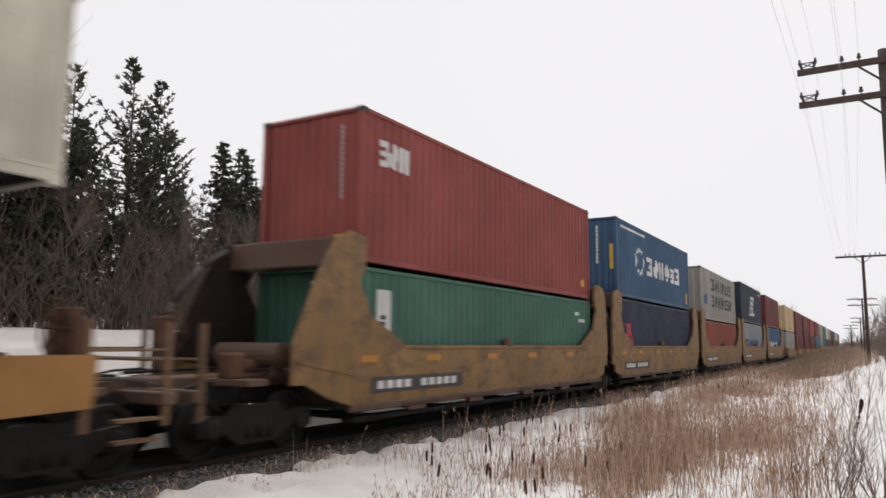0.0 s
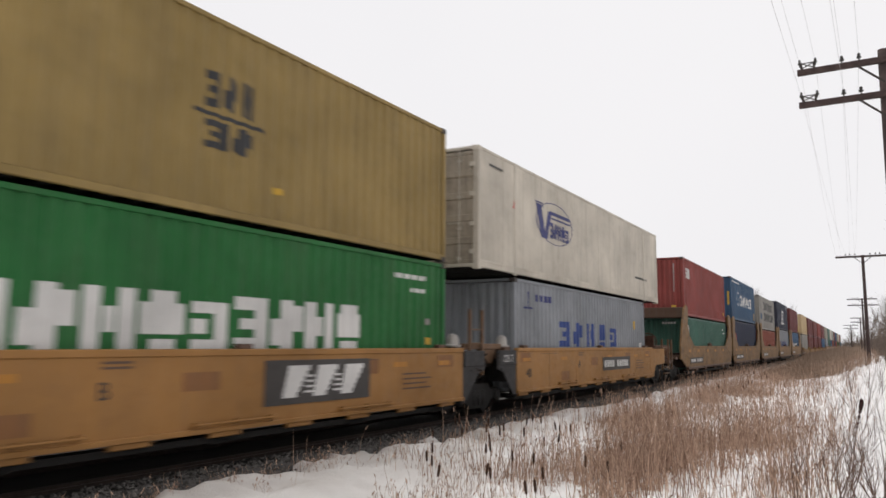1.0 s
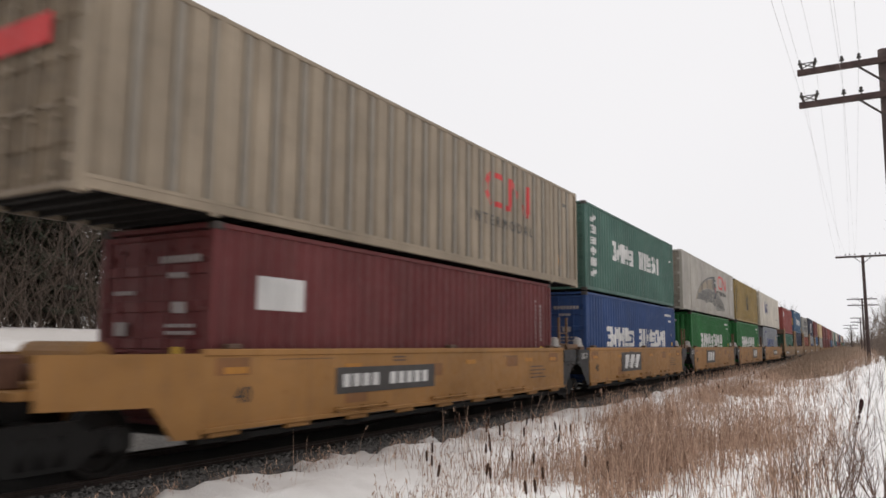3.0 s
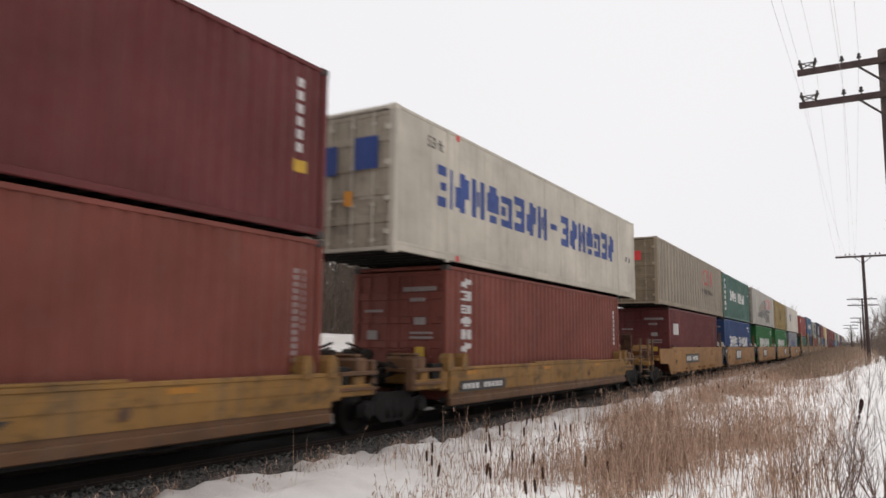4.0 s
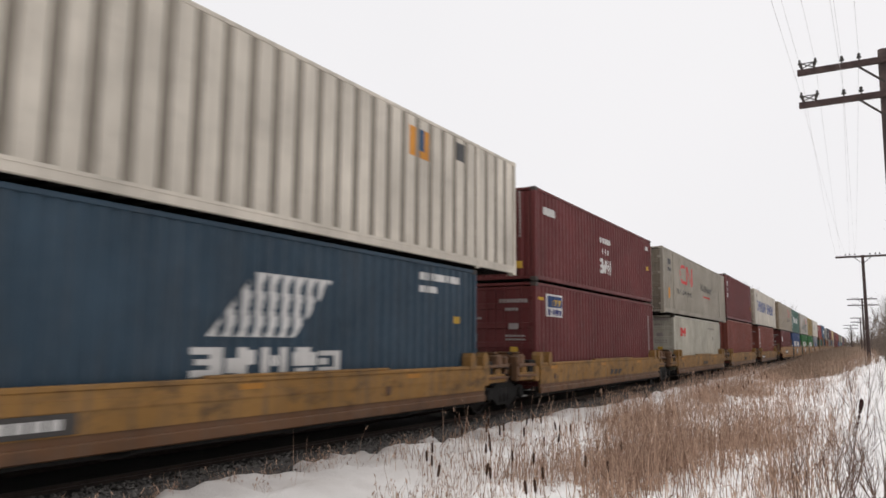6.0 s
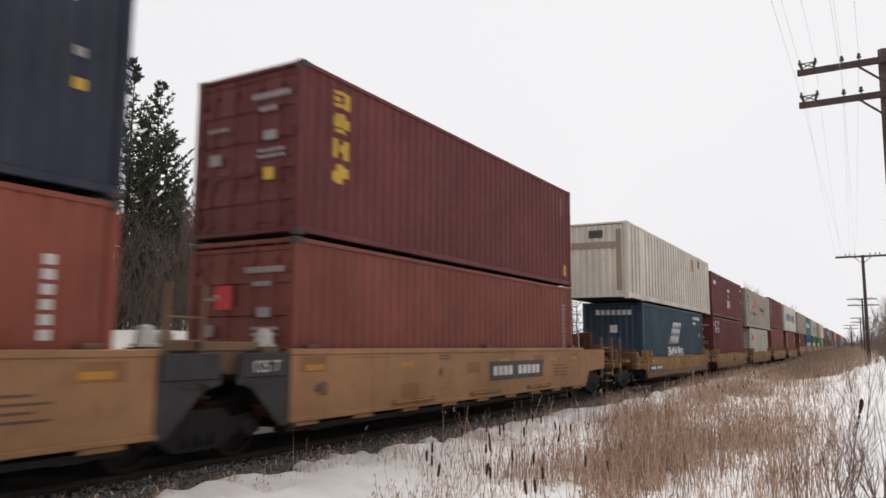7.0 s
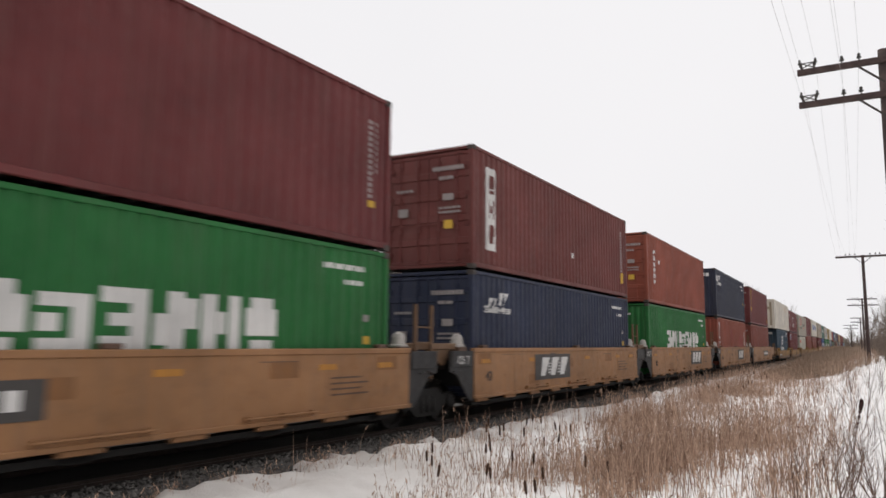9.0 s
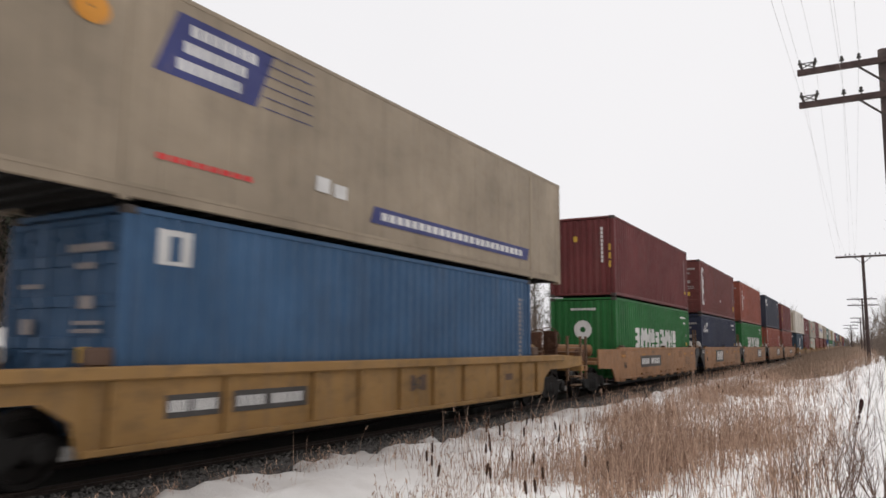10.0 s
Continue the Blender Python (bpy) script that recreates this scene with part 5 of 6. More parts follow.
    unit(-66.8, O, False, True, 4, simple(WINE, "wine-red ribbed container with white code columns", doors=True, marks=[(WHITEP, "bar", 0.9, 1.9, 1.7, 2.2), (FADED, "smallcol", 11.1, 11.2, 0.5, 2.4, 18), (FADED, "smallcol", 11.5, 11.58, 1.3, 2.3, 9), (YELLOWP, "ring", 11.55, 1.05, 0.12, 0.12, 0.7)]),
         simple(KHAKI, "khaki-gray ribbed container with red emblem", doors=True, style="tan", length=L53, marks=[(REDMARK, "worm", 10.0, 1.58, 2.6, 0.84), (DKGRAY, "text", "INTERMODAL", 9.3, 1.1, 0.36, 1.75), (DKGRAY, "small", 14.8, 15.3, 2.3, 2.4, 3), (ORANGEM, "bar", 14.7, 14.95, 0.5, 0.85)], ends=[(REDMARK, "bar", -0.7, 0.6, 1.9, 2.3)]))

    C = car_low
    unit(-86.95, C, True, False, 0, simple(BRICK, "brick-red ribbed container with a white letter column", doors=True, marks=[(WHITEP, "column", 0.72, 1.12, 1.0, 2.7, 6), (WHITEP, "smallcol", 11.6, 11.68, 1.2, 2.4, 8)]),
         simple(WHITE, "dirty white smooth container with blue shapes", doors=True, style="plate", length=L53, marks=[(BLUEMARK, "row", 1.4, 7.5, 1.15, 2.03, 8, 0.16), (BLUEMARK, "bar", 7.7, 8.2, 1.52, 1.68), (BLUEMARK, "row", 8.45, 13.6, 1.15, 2.03, 7, 0.16), (DKGRAY, "text", "53 ft", 1.05, 2.32, 0.34), (DKGRAY, "slant", 14.9, 15.05, 1.3, 1.5, 0.1), (DKGRAY, "slant", 15.3, 15.45, 1.3, 1.5, 0.1), (REDMARK, "bar", 2.25, 2.4, 0.05, 0.18), (REDMARK, "bar", 2.25, 2.4, 2.72, 2.85)],
                ends=[(BLUEMARK, "bar", -0.95, -0.55, 1.6, 2.2), (BLUEMARK, "bar", -0.45, -0.1, 1.6, 2.2), (BLUEMARK, "bar", 0.35, 0.9, 1.65, 2.3), (ORANGEM, "bar", 0.1, 0.3, 0.95, 1.25)]))
    unit(-103.42, C, False, False, 1, simple(BRICK, "faded brick-red ribbed container in a well car", ends=[(FADED, "smallcol", 0.72, 0.77, 1.2, 2.6, 14)]), simple(WINE, "wine-red ribbed container with white vertical shapes", marks=[(WHITEP, "column", 0.62, 0.95, 1.35, 2.5, 3), (WHITEP, "smallcol", 11.5, 11.6, 1.3, 2.6, 6), (YELLOWP, "bar", 11.4, 11.7, 1.0, 1.2)]))
    unit(-119.05, C, False, False, 2, simple(CREAM, "cream-white ribbed container with red shapes", STD, doors=True, marks=[(REDMARK, "row", 1.3, 2.65, 1.65, 2.05, 4, 0.1), (GRAY, "small", 8.5, 10.5, 2.1, 2.18, 6), (GRAY, "bar", 9.9, 10.2, 1.5, 1.7)]),
         simple(OLIVEGRAY, "greenish-gray finely ribbed container with red emblem", style="fine", length=L53, doors=True, marks=[(REDMARK, "worm", 3.29, 1.53, 2.9, 0.9), (DKGRAY, "text", "INTERMODAL", 2.5, 0.98, 0.36, 1.75), (DKGRAY, "text", "We Deliver!", 8.2, 1.45, 0.6, 1.1), (REDMARK, "small", 9.0, 11.0, 1.15, 1.24, 10), (DKGRAY, "small", 0.8, 1.4, 2.2, 2.45, 2), (DKGRAY, "small", 0.8, 1.4, 1.9, 2.05, 3), (ORANGEM, "bar", 0.8, 1.15, 0.7, 1.15)], ends=()))
    unit(-135.32, C, False, False, 3, simple(WINE, "wine-red ribbed container with blue and yellow sign", doors=True, marks=[(WHITEP, "bar", 0.75, 2.0, 1.99, 2.62), (ROYAL, "bar", 0.82, 1.93, 2.25, 2.57), (YELLOWP, "slant", 1.25, 1.85, 2.3, 2.47, 0.06), (INDIGO, "row", 0.85, 1.9, 2.03, 2.2, 5, 0.2), (YELLOWP, "bar", 0.2, 0.55, 2.42, 2.5)] + CODE_FARCOL),
         simple(WINE, "dark wine-red container with white star shapes", STD, marks=[(WHITEP, "row", 5.5, 6.75, 0.68, 1.18, 3, 0.08), (WHITEP, "small", 5.5, 6.7, 1.72, 1.9, 4), (WHITEP, "small", 5.75, 6.6, 1.35, 1.53, 3), (WHITEP, "bar", 0.65, 1.55, 1.9, 2.12), (WHITEP, "small", 11.3, 11.8, 2.1, 2.25, 2), (YELLOWP, "bar", 11.5, 11.7, 1.3, 1.45)]))
    unit(-151.15, C, False, True, 4, simple(PETROL, "petrol-blue ribbed container with white emblem", marks=[(WHITEP, "slant", 4.4, 6.2, 1.3, 2.25, 0.9), (WHITEP, "row", 4.1, 7.4, 0.75, 1.15, 5, 0.15), (WHITEP, "small", 4.6, 6.8, 0.45, 0.6, 4), (WHITEP, "small", 9.8, 11.4, 2.5, 2.65, 8), (WHITEP, "small", 9.8, 10.5, 2.25, 2.38, 4), (YELLOWP, "bar", 11.2, 11.4, 1.65, 1.8), (WHITEP, "small", 10.8, 11.2, 0.3, 0.55, 3)], ends=[(WHITEP, "small", -0.7, 0.8, 2.4, 2.6, 7), (WHITEP, "bar", -0.1, 0.2, 1.7, 2.0)]),
         simple(BONE, "bone-white container with upright ribs", style="wide", length=L53, marks=[(DKGRAY, "bar", 13.0, 13.6, 2.3, 2.7), (ORANGEM, "bar", 11.2, 12.0, 2.0, 2.6), (STEELBLUE, "bar", 11.45, 11.75, 2.15, 2.6)], ends=[(KHAKI, "bar", -0.9, 0.9, 1.9, 2.15), (DKGRAY, "bar", -0.2, 0.35, 2.3, 2.6), (KHAKI, "bar", 0.85, 1.05, 0.3, 2.6)]))

    unit(-171.55, car_rust, True, False, 0, simple(BRICK, "brick-red ribbed container with a red and white sign", doors=True, ends=DOORMARK + [(REDMARK, "bar", -0.55, -0.15, 1.75, 2.15), (WHITEP, "bar", -0.55, -0.15, 1.9, 2.0)]),
         simple(WINE, "wine-red ribbed container with yellow letter column", doors=True, marks=[(YELLOWP, "column", 0.85, 1.3, 0.95, 2.75, 4), (WHITEP, "smallcol", 11.4, 11.5, 2.0, 2.6, 4), (YELLOWP, "bar", 11.6, 11.85, 0.3, 0.6)]))
    unit(-187.09, car_rust, False, False, 1, simple(ORED, "orange-red ribbed container with a white letter column", marks=[(WHITEP, "column", 0.55, 0.98, 1.0, 2.65, 6), (RED, "bar", 5.0, 5.9, 1.6, 2.3), (RED, "bar", 9.0, 10.4, 1.1, 1.9), (WHITEP, "smallcol", 11.3, 11.4, 1.2, 2.2, 6)], ends=[]),
         simple(SLATE, "slate-blue ribbed container with white emblem", marks=[(WHITEP, "slant", 0.75, 1.5, 2.2, 2.55, 0.35), (WHITEP, "slant", 0.45, 0.95, 2.15, 2.5, -0.1), (WHITEP, "row", 0.6, 1.95, 1.95, 2.13, 4, 0.1)] + CODE_FAR, ends=[(WHITEP, "small", -0.55, 0.85, 2.42, 2.62, 6), (BROWNP, "bar", -0.5, -0.4, 1.9, 2.0)]))
    unit(-203.45, car_rust, False, False, 2, simple(GREEN, "bright green ribbed container with white block shapes", marks=wide_row_marks(3.2), ends=DISCMARK),
         simple(ORED, "orange-red ribbed container with slim white column", doors=True, marks=[(WHITEP, "column", 1.05, 1.4, 0.8, 2.3, 6), (WHITEP, "bar", 1.9, 2.2, 1.75, 1.9)]))
    unit(-218.8, car_rust, False, False, 3, simple(NAVY, "navy ribbed container with white emblem", doors=True, marks=[(WHITEP, "slant", 1.1, 1.6, 2.15, 2.45, 0.3), (WHITEP, "slant", 0.7, 1.1, 2.1, 2.3, 0.2), (WHITEP, "row", 0.62, 2.1, 1.95, 2.1, 5, 0.1)] + CODE_FAR),
         simple(MAROON, "maroon ribbed container with white letter plaque", doors=True, marks=[(WHITEP, "bar", 0.72, 1.26, 0.5, 2.5), (MAROON, "column", 0.82, 1.16, 0.6, 2.4, 3), (WHITEP, "bar", 6.4, 6.6, 0.9, 1.05), (YELLOWP, "bar", 11.4, 11.7, 0.5, 0.75)] + CODE_FARCOL))
    unit(-234.55, car_rust, False, True, 4, simple(GREEN, "bright green ribbed container with white block shapes", marks=wide_row_marks(), ends=DISCMARK),
         simple(WINE, "wine-red ribbed container with yellow code column", ends=[(YELLOWP, "smallcol", 1.0, 1.16, 1.0, 1.9, 3), (WHITEP, "smallcol", 0.72, 0.8, 1.2, 2.5, 9), (YELLOWP, "bar", -0.3, -0.15, 2.0, 2.2)]))
    unit(-254.5, car_ribbed, True, True, 0, simple(STEELBLUE, "steel-blue ribbed container with a white square sign", doors=True, marks=[(WHITEP, "bar", 0.5, 1.05, 2.2, 2.66), (STEELBLUE, "bar", 0.72, 0.9, 2.25, 2.58)] + CODE_FARCOL),
         simple(BEIGE, "beige-gray smooth container with indigo sign panels", style="plate", length=L53, doors=True, marks=[(INDIGO, "slant", 2.2, 4.0, 1.75, 2.65, 0.35), (WHITEP, "small", 2.75, 4.0, 2.38, 2.54, 7), (WHITEP, "small", 2.65, 3.8, 2.12, 2.28, 7), (WHITEP, "small", 2.55, 3.7, 1.86, 2.02, 7)] + [(INDIGO, "slant", 4.15, 5.25, 1.78 + 0.17 * k, 1.795 + 0.17 * k, 0.01) for k in range(6)] + [(INDIGO, "slant", 6.9, 13.8, 0.45, 0.76, 0.12), (WHITEP, "small", 7.2, 13.5, 0.53, 0.68, 24), (REDMARK, "small", 2.3, 4.0, 0.6, 0.68, 8), (WHITEP, "bar", 5.4, 5.75, 0.75, 1.0), (WHITEP, "bar", 5.85, 6.2, 0.72, 0.95), (ORANGEM, "ring", 1.3, 2.2, 0.25, 0.2, 0.9)], ends=()))


build_train()


# ---------------------------------------------------------------- trees and brush
class Pieces:
    """Vertices and faces of many thin tapered pieces."""

    def __init__(self):
        self.v, self.f = [], []

    def tube(self, p, q, r0, r1, n=3):
        p, q = Vector(p), Vector(q)
        d = q - p
        if d.length < 1e-5:
            return
        d.normalize()
        u = d.orthogonal().normalized()
        w = d.cross(u)
        b = len(self.v)
        for c, r in ((p, r0), (q, r1)):
            for i in range(n):
                t = 2 * math.pi * i / n
                o = c + (u * math.cos(t) + w * math.sin(t)) * r
                self.v.append(o[:])
        for i in range(n):
            j = (i + 1) % n
            self.f.append((b + i, b + j, b + n + j, b + n + i))

    def stem(self, pts, r0, r1, n=3):
        """A bent tapered stem that ends in a point."""
        b, m = len(self.v), len(pts)
        for k, p in enumerate(pts):
            r = r0 + (r1 - r0) * k / (m - 1)
            for i in range(n):
                t = 2 * math.pi * i / n
                self.v.append((p[0] + r * math.cos(t), p[1] + r * math.sin(t), p[2]))
        for k in range(m - 1):
            for i in range(n):
                j = (i + 1) % n
                self.f.append((b + k * n + i, b + k * n + j, b + (k + 1) * n + j, b + (k + 1) * n + i))

    def blade(self, p, d, side, w):
        b = len(self.v)
        p, d, side = Vector(p), Vector(d), Vector(side) * w
        m = p + d * 0.5
        for q in (p - side * 0.3, p + side * 0.3, m + side * 0.5, p + d, m - side * 0.5):
            self.v.append(q[:])
        self.f.append((b, b + 1, b + 2, b + 3, b + 4))

    def mesh(self, name, material):
        return raw_mesh(name, self.v, self.f, material)


def limb(p, start, way, length, radius, depth, rng, spread=0.55, kids=(2, 4), rise=0.12):
    """A bare limb that forks."""
    pts = [Vector(start)]
    d = Vector(way).normalized()
    n = 3 if depth else 2
    for k in range(n):
        d = (d + Vector((rng.uniform(-1, 1), rng.uniform(-1, 1), rng.uniform(-0.5, 1.0) + rise)) * 0.16).normalized()
        pts.append(pts[-1] + d * length / n)
    for k in range(n):
        a = radius * (1 - 0.5 * k / n)
        b = radius * (1 - 0.5 * (k + 1) / n)
        p.tube(pts[k], pts[k + 1], a, b, 5 if radius > 0.05 else 3)
    if depth <= 0:
        return
    for k in range(1, n + 1):
        for _ in range(rng.randint(*kids) if k == n else rng.randint(1, 2)):
            e = (d + Vector((rng.uniform(-1, 1), rng.uniform(-1, 1), rng.uniform(-0.3, 0.9))) * spread * 1.4).normalized()
            limb(p, pts[k], e, length * rng.uniform(0.5, 0.72), radius * (0.5 - 0.04 * k), depth - 1, rng, spread, kids, rise)


BARE = {}


def bare_tree(x, y, h, seed, lean=(0, 0), group="bare trees", slim=1.0):
    """A leafless tree: trunk and forking crown."""
    ob = new("bare_tree")
    tagged(ob, "leafless gray-brown deciduous tree in winter", "tree", group)
    if seed not in BARE:
        rng = random.Random(seed)
        t, c = Pieces(), Pieces()
        pts = [Vector((0, 0, -0.3))]
        for k in range(5):
            pts.append(pts[-1] + Vector((rng.uniform(-0.25, 0.25) + lean[0], rng.uniform(-0.25, 0.25) + lean[1], h * 0.125)))
        for k in range(5):
            t.tube(pts[k], pts[k + 1], h * 0.016 * (1 - 0.13 * k), h * 0.016 * (1 - 0.13 * (k + 1)), 8)
        for k in range(2, 6):
            for _ in range(3 if k < 5 else 5):
                a = rng.uniform(0, 2 * math.pi)
                up = 0.7 if k < 5 else 1.3
                limb(c, pts[k], (math.cos(a) * slim, math.sin(a) * slim, up + rng.uniform(0, 0.5)), h * rng.uniform(0.2, 0.3) * (0.4 + 0.6 * slim), h * 0.0065, 4 if slim > 0.9 else 3, rng, 0.55 * (0.4 + 0.6 * slim), (2, 4) if slim > 0.9 else (1, 2))
        BARE[seed] = (t.mesh("trunk", BARK), c.mesh("crown", TWIG))
    part("trunk", BARE[seed][0], None, ob)
    part("crown", BARE[seed][1], None, ob)
    ob.matrix_basis = pose(x, y, ground_z(x, y))
    return ob


CONES = {}


def conifer_pieces(h, seed, loose, dense=1.0):
    """Trunk and boughs of a conifer h metres high; loose: open pine-like crown with upturned tips."""
    rng = random.Random(seed)
    t, c = Pieces(), Pieces()
    bend = Vector((rng.uniform(-0.3, 0.3), rng.uniform(-0.3, 0.3), 0))
    axis_at = lambda z: Vector((bend.x * (z / h) ** 2, bend.y * (z / h) ** 2, z))
    for k in range(6):
        a, b = h * k / 6, h * (k + 1) / 6
        t.tube(axis_at(a) + Vector((0, 0, -0.3 if k == 0 else 0)), axis_at(b), 0.012 * h * (1 - k / 6.3), 0.012 * h * (1 - (k + 1) / 6.3), 6)
    z = h * (0.10 if not loose else 0.20)
    while z < h * 0.985:
        f = 1 - z / h
        reach = (0.225 * h * f ** 0.72 + 0.12) if not loose else (0.215 * h * min(1, f * 2.2) ** 0.9 * (0.55 + 0.45 * f) + 0.12)
        for _ in range(rng.randint(3, 5)):
            if loose and rng.random() < 0.30:
                continue
            a = rng.uniform(0, 2 * math.pi)
            ln = reach * rng.uniform(0.5, 1.2)
            out = Vector((math.cos(a), math.sin(a), 0))
            p0 = axis_at(z)
            sag = 0.22 if loose else -0.28
            p1 = p0 + out * ln * 0.55 + Vector((0, 0, ln * sag * 0.5))
            p2 = p0 + out * ln + Vector((0, 0, ln * (sag + (0.40 if loose else 0.16))))
            c_r = 0.012 + 0.012 * ln
            t.tube(p0, p1, c_r, c_r * 0.7, 3)
            t.tube(p1, p2, c_r * 0.7, c_r * 0.2, 3)
            n = max(3, int(ln * (5.6 if not loose else 5.0) * dense))
            side = Vector((-out.y, out.x, 0))
            for k in range(n):
                s = (0.20 if not loose else 0.36) + (0.80 if not loose else 0.66) * (k + rng.random()) / n
                q = p0.lerp(p1, s / 0.55) if s < 0.55 else p1.lerp(p2, (s - 0.55) / 0.45)
                for _ in range(7 if loose else 10):
                    wv = (out * rng.uniform(-0.1, 0.9) + side * rng.uniform(-1, 1) + Vector((0, 0, rng.uniform(-0.6, 0.25) if not loose else rng.uniform(-0.1, 1.0))))
                    d = wv.normalized() * rng.uniform(0.16, 0.40) * (0.8 + 0.025 * h * f)
                    c.blade(q, d, d.cross(Vector((rng.uniform(-1, 1), rng.uniform(-1, 1), rng.uniform(-1, 1)))).normalized(), rng.uniform(0.055, 0.11))
        z += h * (rng.uniform(0.010, 0.017) if not loose else rng.uniform(0.014, 0.026)) / dense
    return t, c


def conifer(x, y, top, seed, loose, turn=0.0):
    """A conifer whose tip stands at the height top."""
    z = ground_z(x, y)
    h = top - z
    ob = new("conifer")
    tagged(ob, "dark green pine with open upturned boughs" if loose else "dark green spruce with dense narrow crown", "tree", "conifers behind the line")
    key = (round(h), seed, loose)
    if key not in CONES:
        t, c = conifer_pieces(round(h), seed, loose)
        CONES[key] = (t.mesh("trunk", BARK), c.mesh("crown", NEEDLE))
    part("trunk", CONES[key][0], None, ob)
    part("crown", CONES[key][1], None, ob)
    k = h / round(h)
    ob.matrix_basis = pose(x, y, z, 0, 0, turn) @ Matrix.Diagonal((k, k, k, 1))
    return ob


def behind_the_line():
    rng = random.Random(11)
    for x, y, top, seed, loose in ((-30, 18.6, 13.7, 1, True), (-32, 20.6, 12.4, 2, False), (-30, 21.4, 15.2, 3, True), (-31, 23.4, 14.8, 4, True), (-33, 25.9, 13.0, 1, True),
                                   (-34, 30.8, 13.9, 5, False), (-36, 34.1, 14.6, 6, False), (-38, 41.5, 16.4, 3, True), (-40, 40.4, 13.6, 5, False), (-39, 37.0, 12.0, 2, False),
                                   (-42, 54, 18.6, 4, True), (-44, 59.6, 18.0, 6, False), (-45, 65, 18.6, 1, True), (-29, 16.6, 12.6, 6, False), (-31, 14.8, 12.6, 4, True), (-29, 12.8, 12.0, 2, False), (-33, 17.5, 12.0, 5, False),
                                   (-37, 27.5, 11.5, 5, False), (-38, 31, 11.5, 2, False), (-41, 46, 14.0, 6, False), (-43, 50, 13.5, 2, False), (-46, 58, 15.0, 5, False), (-36, 22, 10.5, 2, False), (-35, 19.5, 10.5, 6, False),
                                   (-35, 37.5, 13.2, 2, False), (-36, 40.5, 13.4, 5, False), (-37, 36, 12.6, 6, False), (-35.5, 33.0, 12.4, 2, False)):
        conifer(x, y, top, seed, loose, rng.uniform(0, 360))
    for x, y, h, seed, lean in ((-23.5, 11.3, 17, 31, (0.0, 0.22)), (-24.5, 10.2, 16, 32, (0.0, 0.02)), (-26, 12.6, 15, 33, (0, 0.1)), (-28, 26, 6.2, 34, (0, 0)), (-29, 30, 6, 35, (0, 0)), (-30, 34, 6.4, 36, (0, 0)), (-31, 40, 6.4, 34, (0, 0)),
                                (-27, 21, 6, 35, (0, 0)), (-32, 47, 6.5, 36, (0, 0)), (-27.5, 17, 6, 34, (0, 0))):
        bare_tree(x, y, h, seed, lean, "bare trees behind the line", 0.55 if seed < 34 else 0.85)
    # thicket at the foot of the trees
    p = Pieces()
    for _ in range(4300):
        y = rng.uniform(4, 78)
        x = -25.5 - 0.12 * max(0, y - 20) - rng.random() ** 1.3 * 15
        z = ground_z(x, y) - 0.1
        h = rng.uniform(1.6, 6.9) * (0.6 if x > -26.5 else 1)
        q = Vector((x, y, z))
        d = Vector((rng.uniform(-0.5, 0.5), rng.uniform(-0.5, 0.5), 1))
        r = 0.007 + 0.0028 * h
        for k in range(3):
            d2 = (d + Vector((rng.uniform(-0.35, 0.35), rng.uniform(-0.35, 0.35), 0)))
            e = q + d2 * h / 3
            p.tube(q, e, r * (1 - 0.3 * k), r * (0.7 - 0.3 * k) + 0.004, 3)
            for _ in range(3):
                s = q.lerp(e, rng.random())
                g = s + Vector((rng.uniform(-0.7, 0.7), rng.uniform(-0.7, 0.7), rng.uniform(0.2, 0.9))) * rng.uniform(0.5, 1.3)
                p.tube(s, g, 0.009, 0.004, 3)
                for _ in range(1):
                    s2 = s.lerp(g, rng.uniform(0.3, 1))
                    p.tube(s2, s2 + Vector((rng.uniform(-0.5, 0.5), rng.uniform(-0.5, 0.5), rng.uniform(0.1, 0.6))), 0.008, 0.004, 3)
            q = e
    ob = new("thicket", p.mesh("thicket", TWIG))
    tagged(ob, "dense brown leafless undergrowth below the conifers", "undergrowth", kind="stuff")
    # woods further along and further back
    t_all, c_all = Pieces(), Pieces()
    base = [conifer_pieces(13, 40 + k, k % 2 == 0, 0.30) for k in range(3)]
    spots = [(rng.uniform(-75, -44) - 0.05 * y, y) for y in (rng.uniform(-5, 70) for _ in range(60))] + [(track_x(y) - 30 - rng.random() * 25, y) for y in (rng.uniform(70, 330) for _ in range(90))]
    for x, y in spots:
        t, c = base[rng.randrange(3)]
        a, k = rng.uniform(0, 6.3), rng.uniform(0.65, 1.1)
        ca, sa, z = math.cos(a) * k, math.sin(a) * k, ground_z(x, y)
        for src, dst in ((t, t_all), (c, c_all)):
            b = len(dst.v)
            dst.v += [(x + vx * ca - vy * sa, y + vx * sa + vy * ca, z + vz * k) for vx, vy, vz in src.v]
            dst.f += [tuple(i + b for i in f) for f in src.f]
    woods = new("woods", c_all.mesh("woods", NEEDLE))
    tagged(woods, "dark conifer woods behind the railway line", "woods", kind="stuff")
    trunks = part("woods_trunks", t_all.mesh("woods_trunks", BARK), None, woods)
    tagged(trunks, kind="stuff")
    for x, y, h, seed in ((-40, 288, 21, 41), (-44, 430, 21, 42)):
        bare_tree(x, y, h, seed, (0, 0), "far bare trees", 0.88)


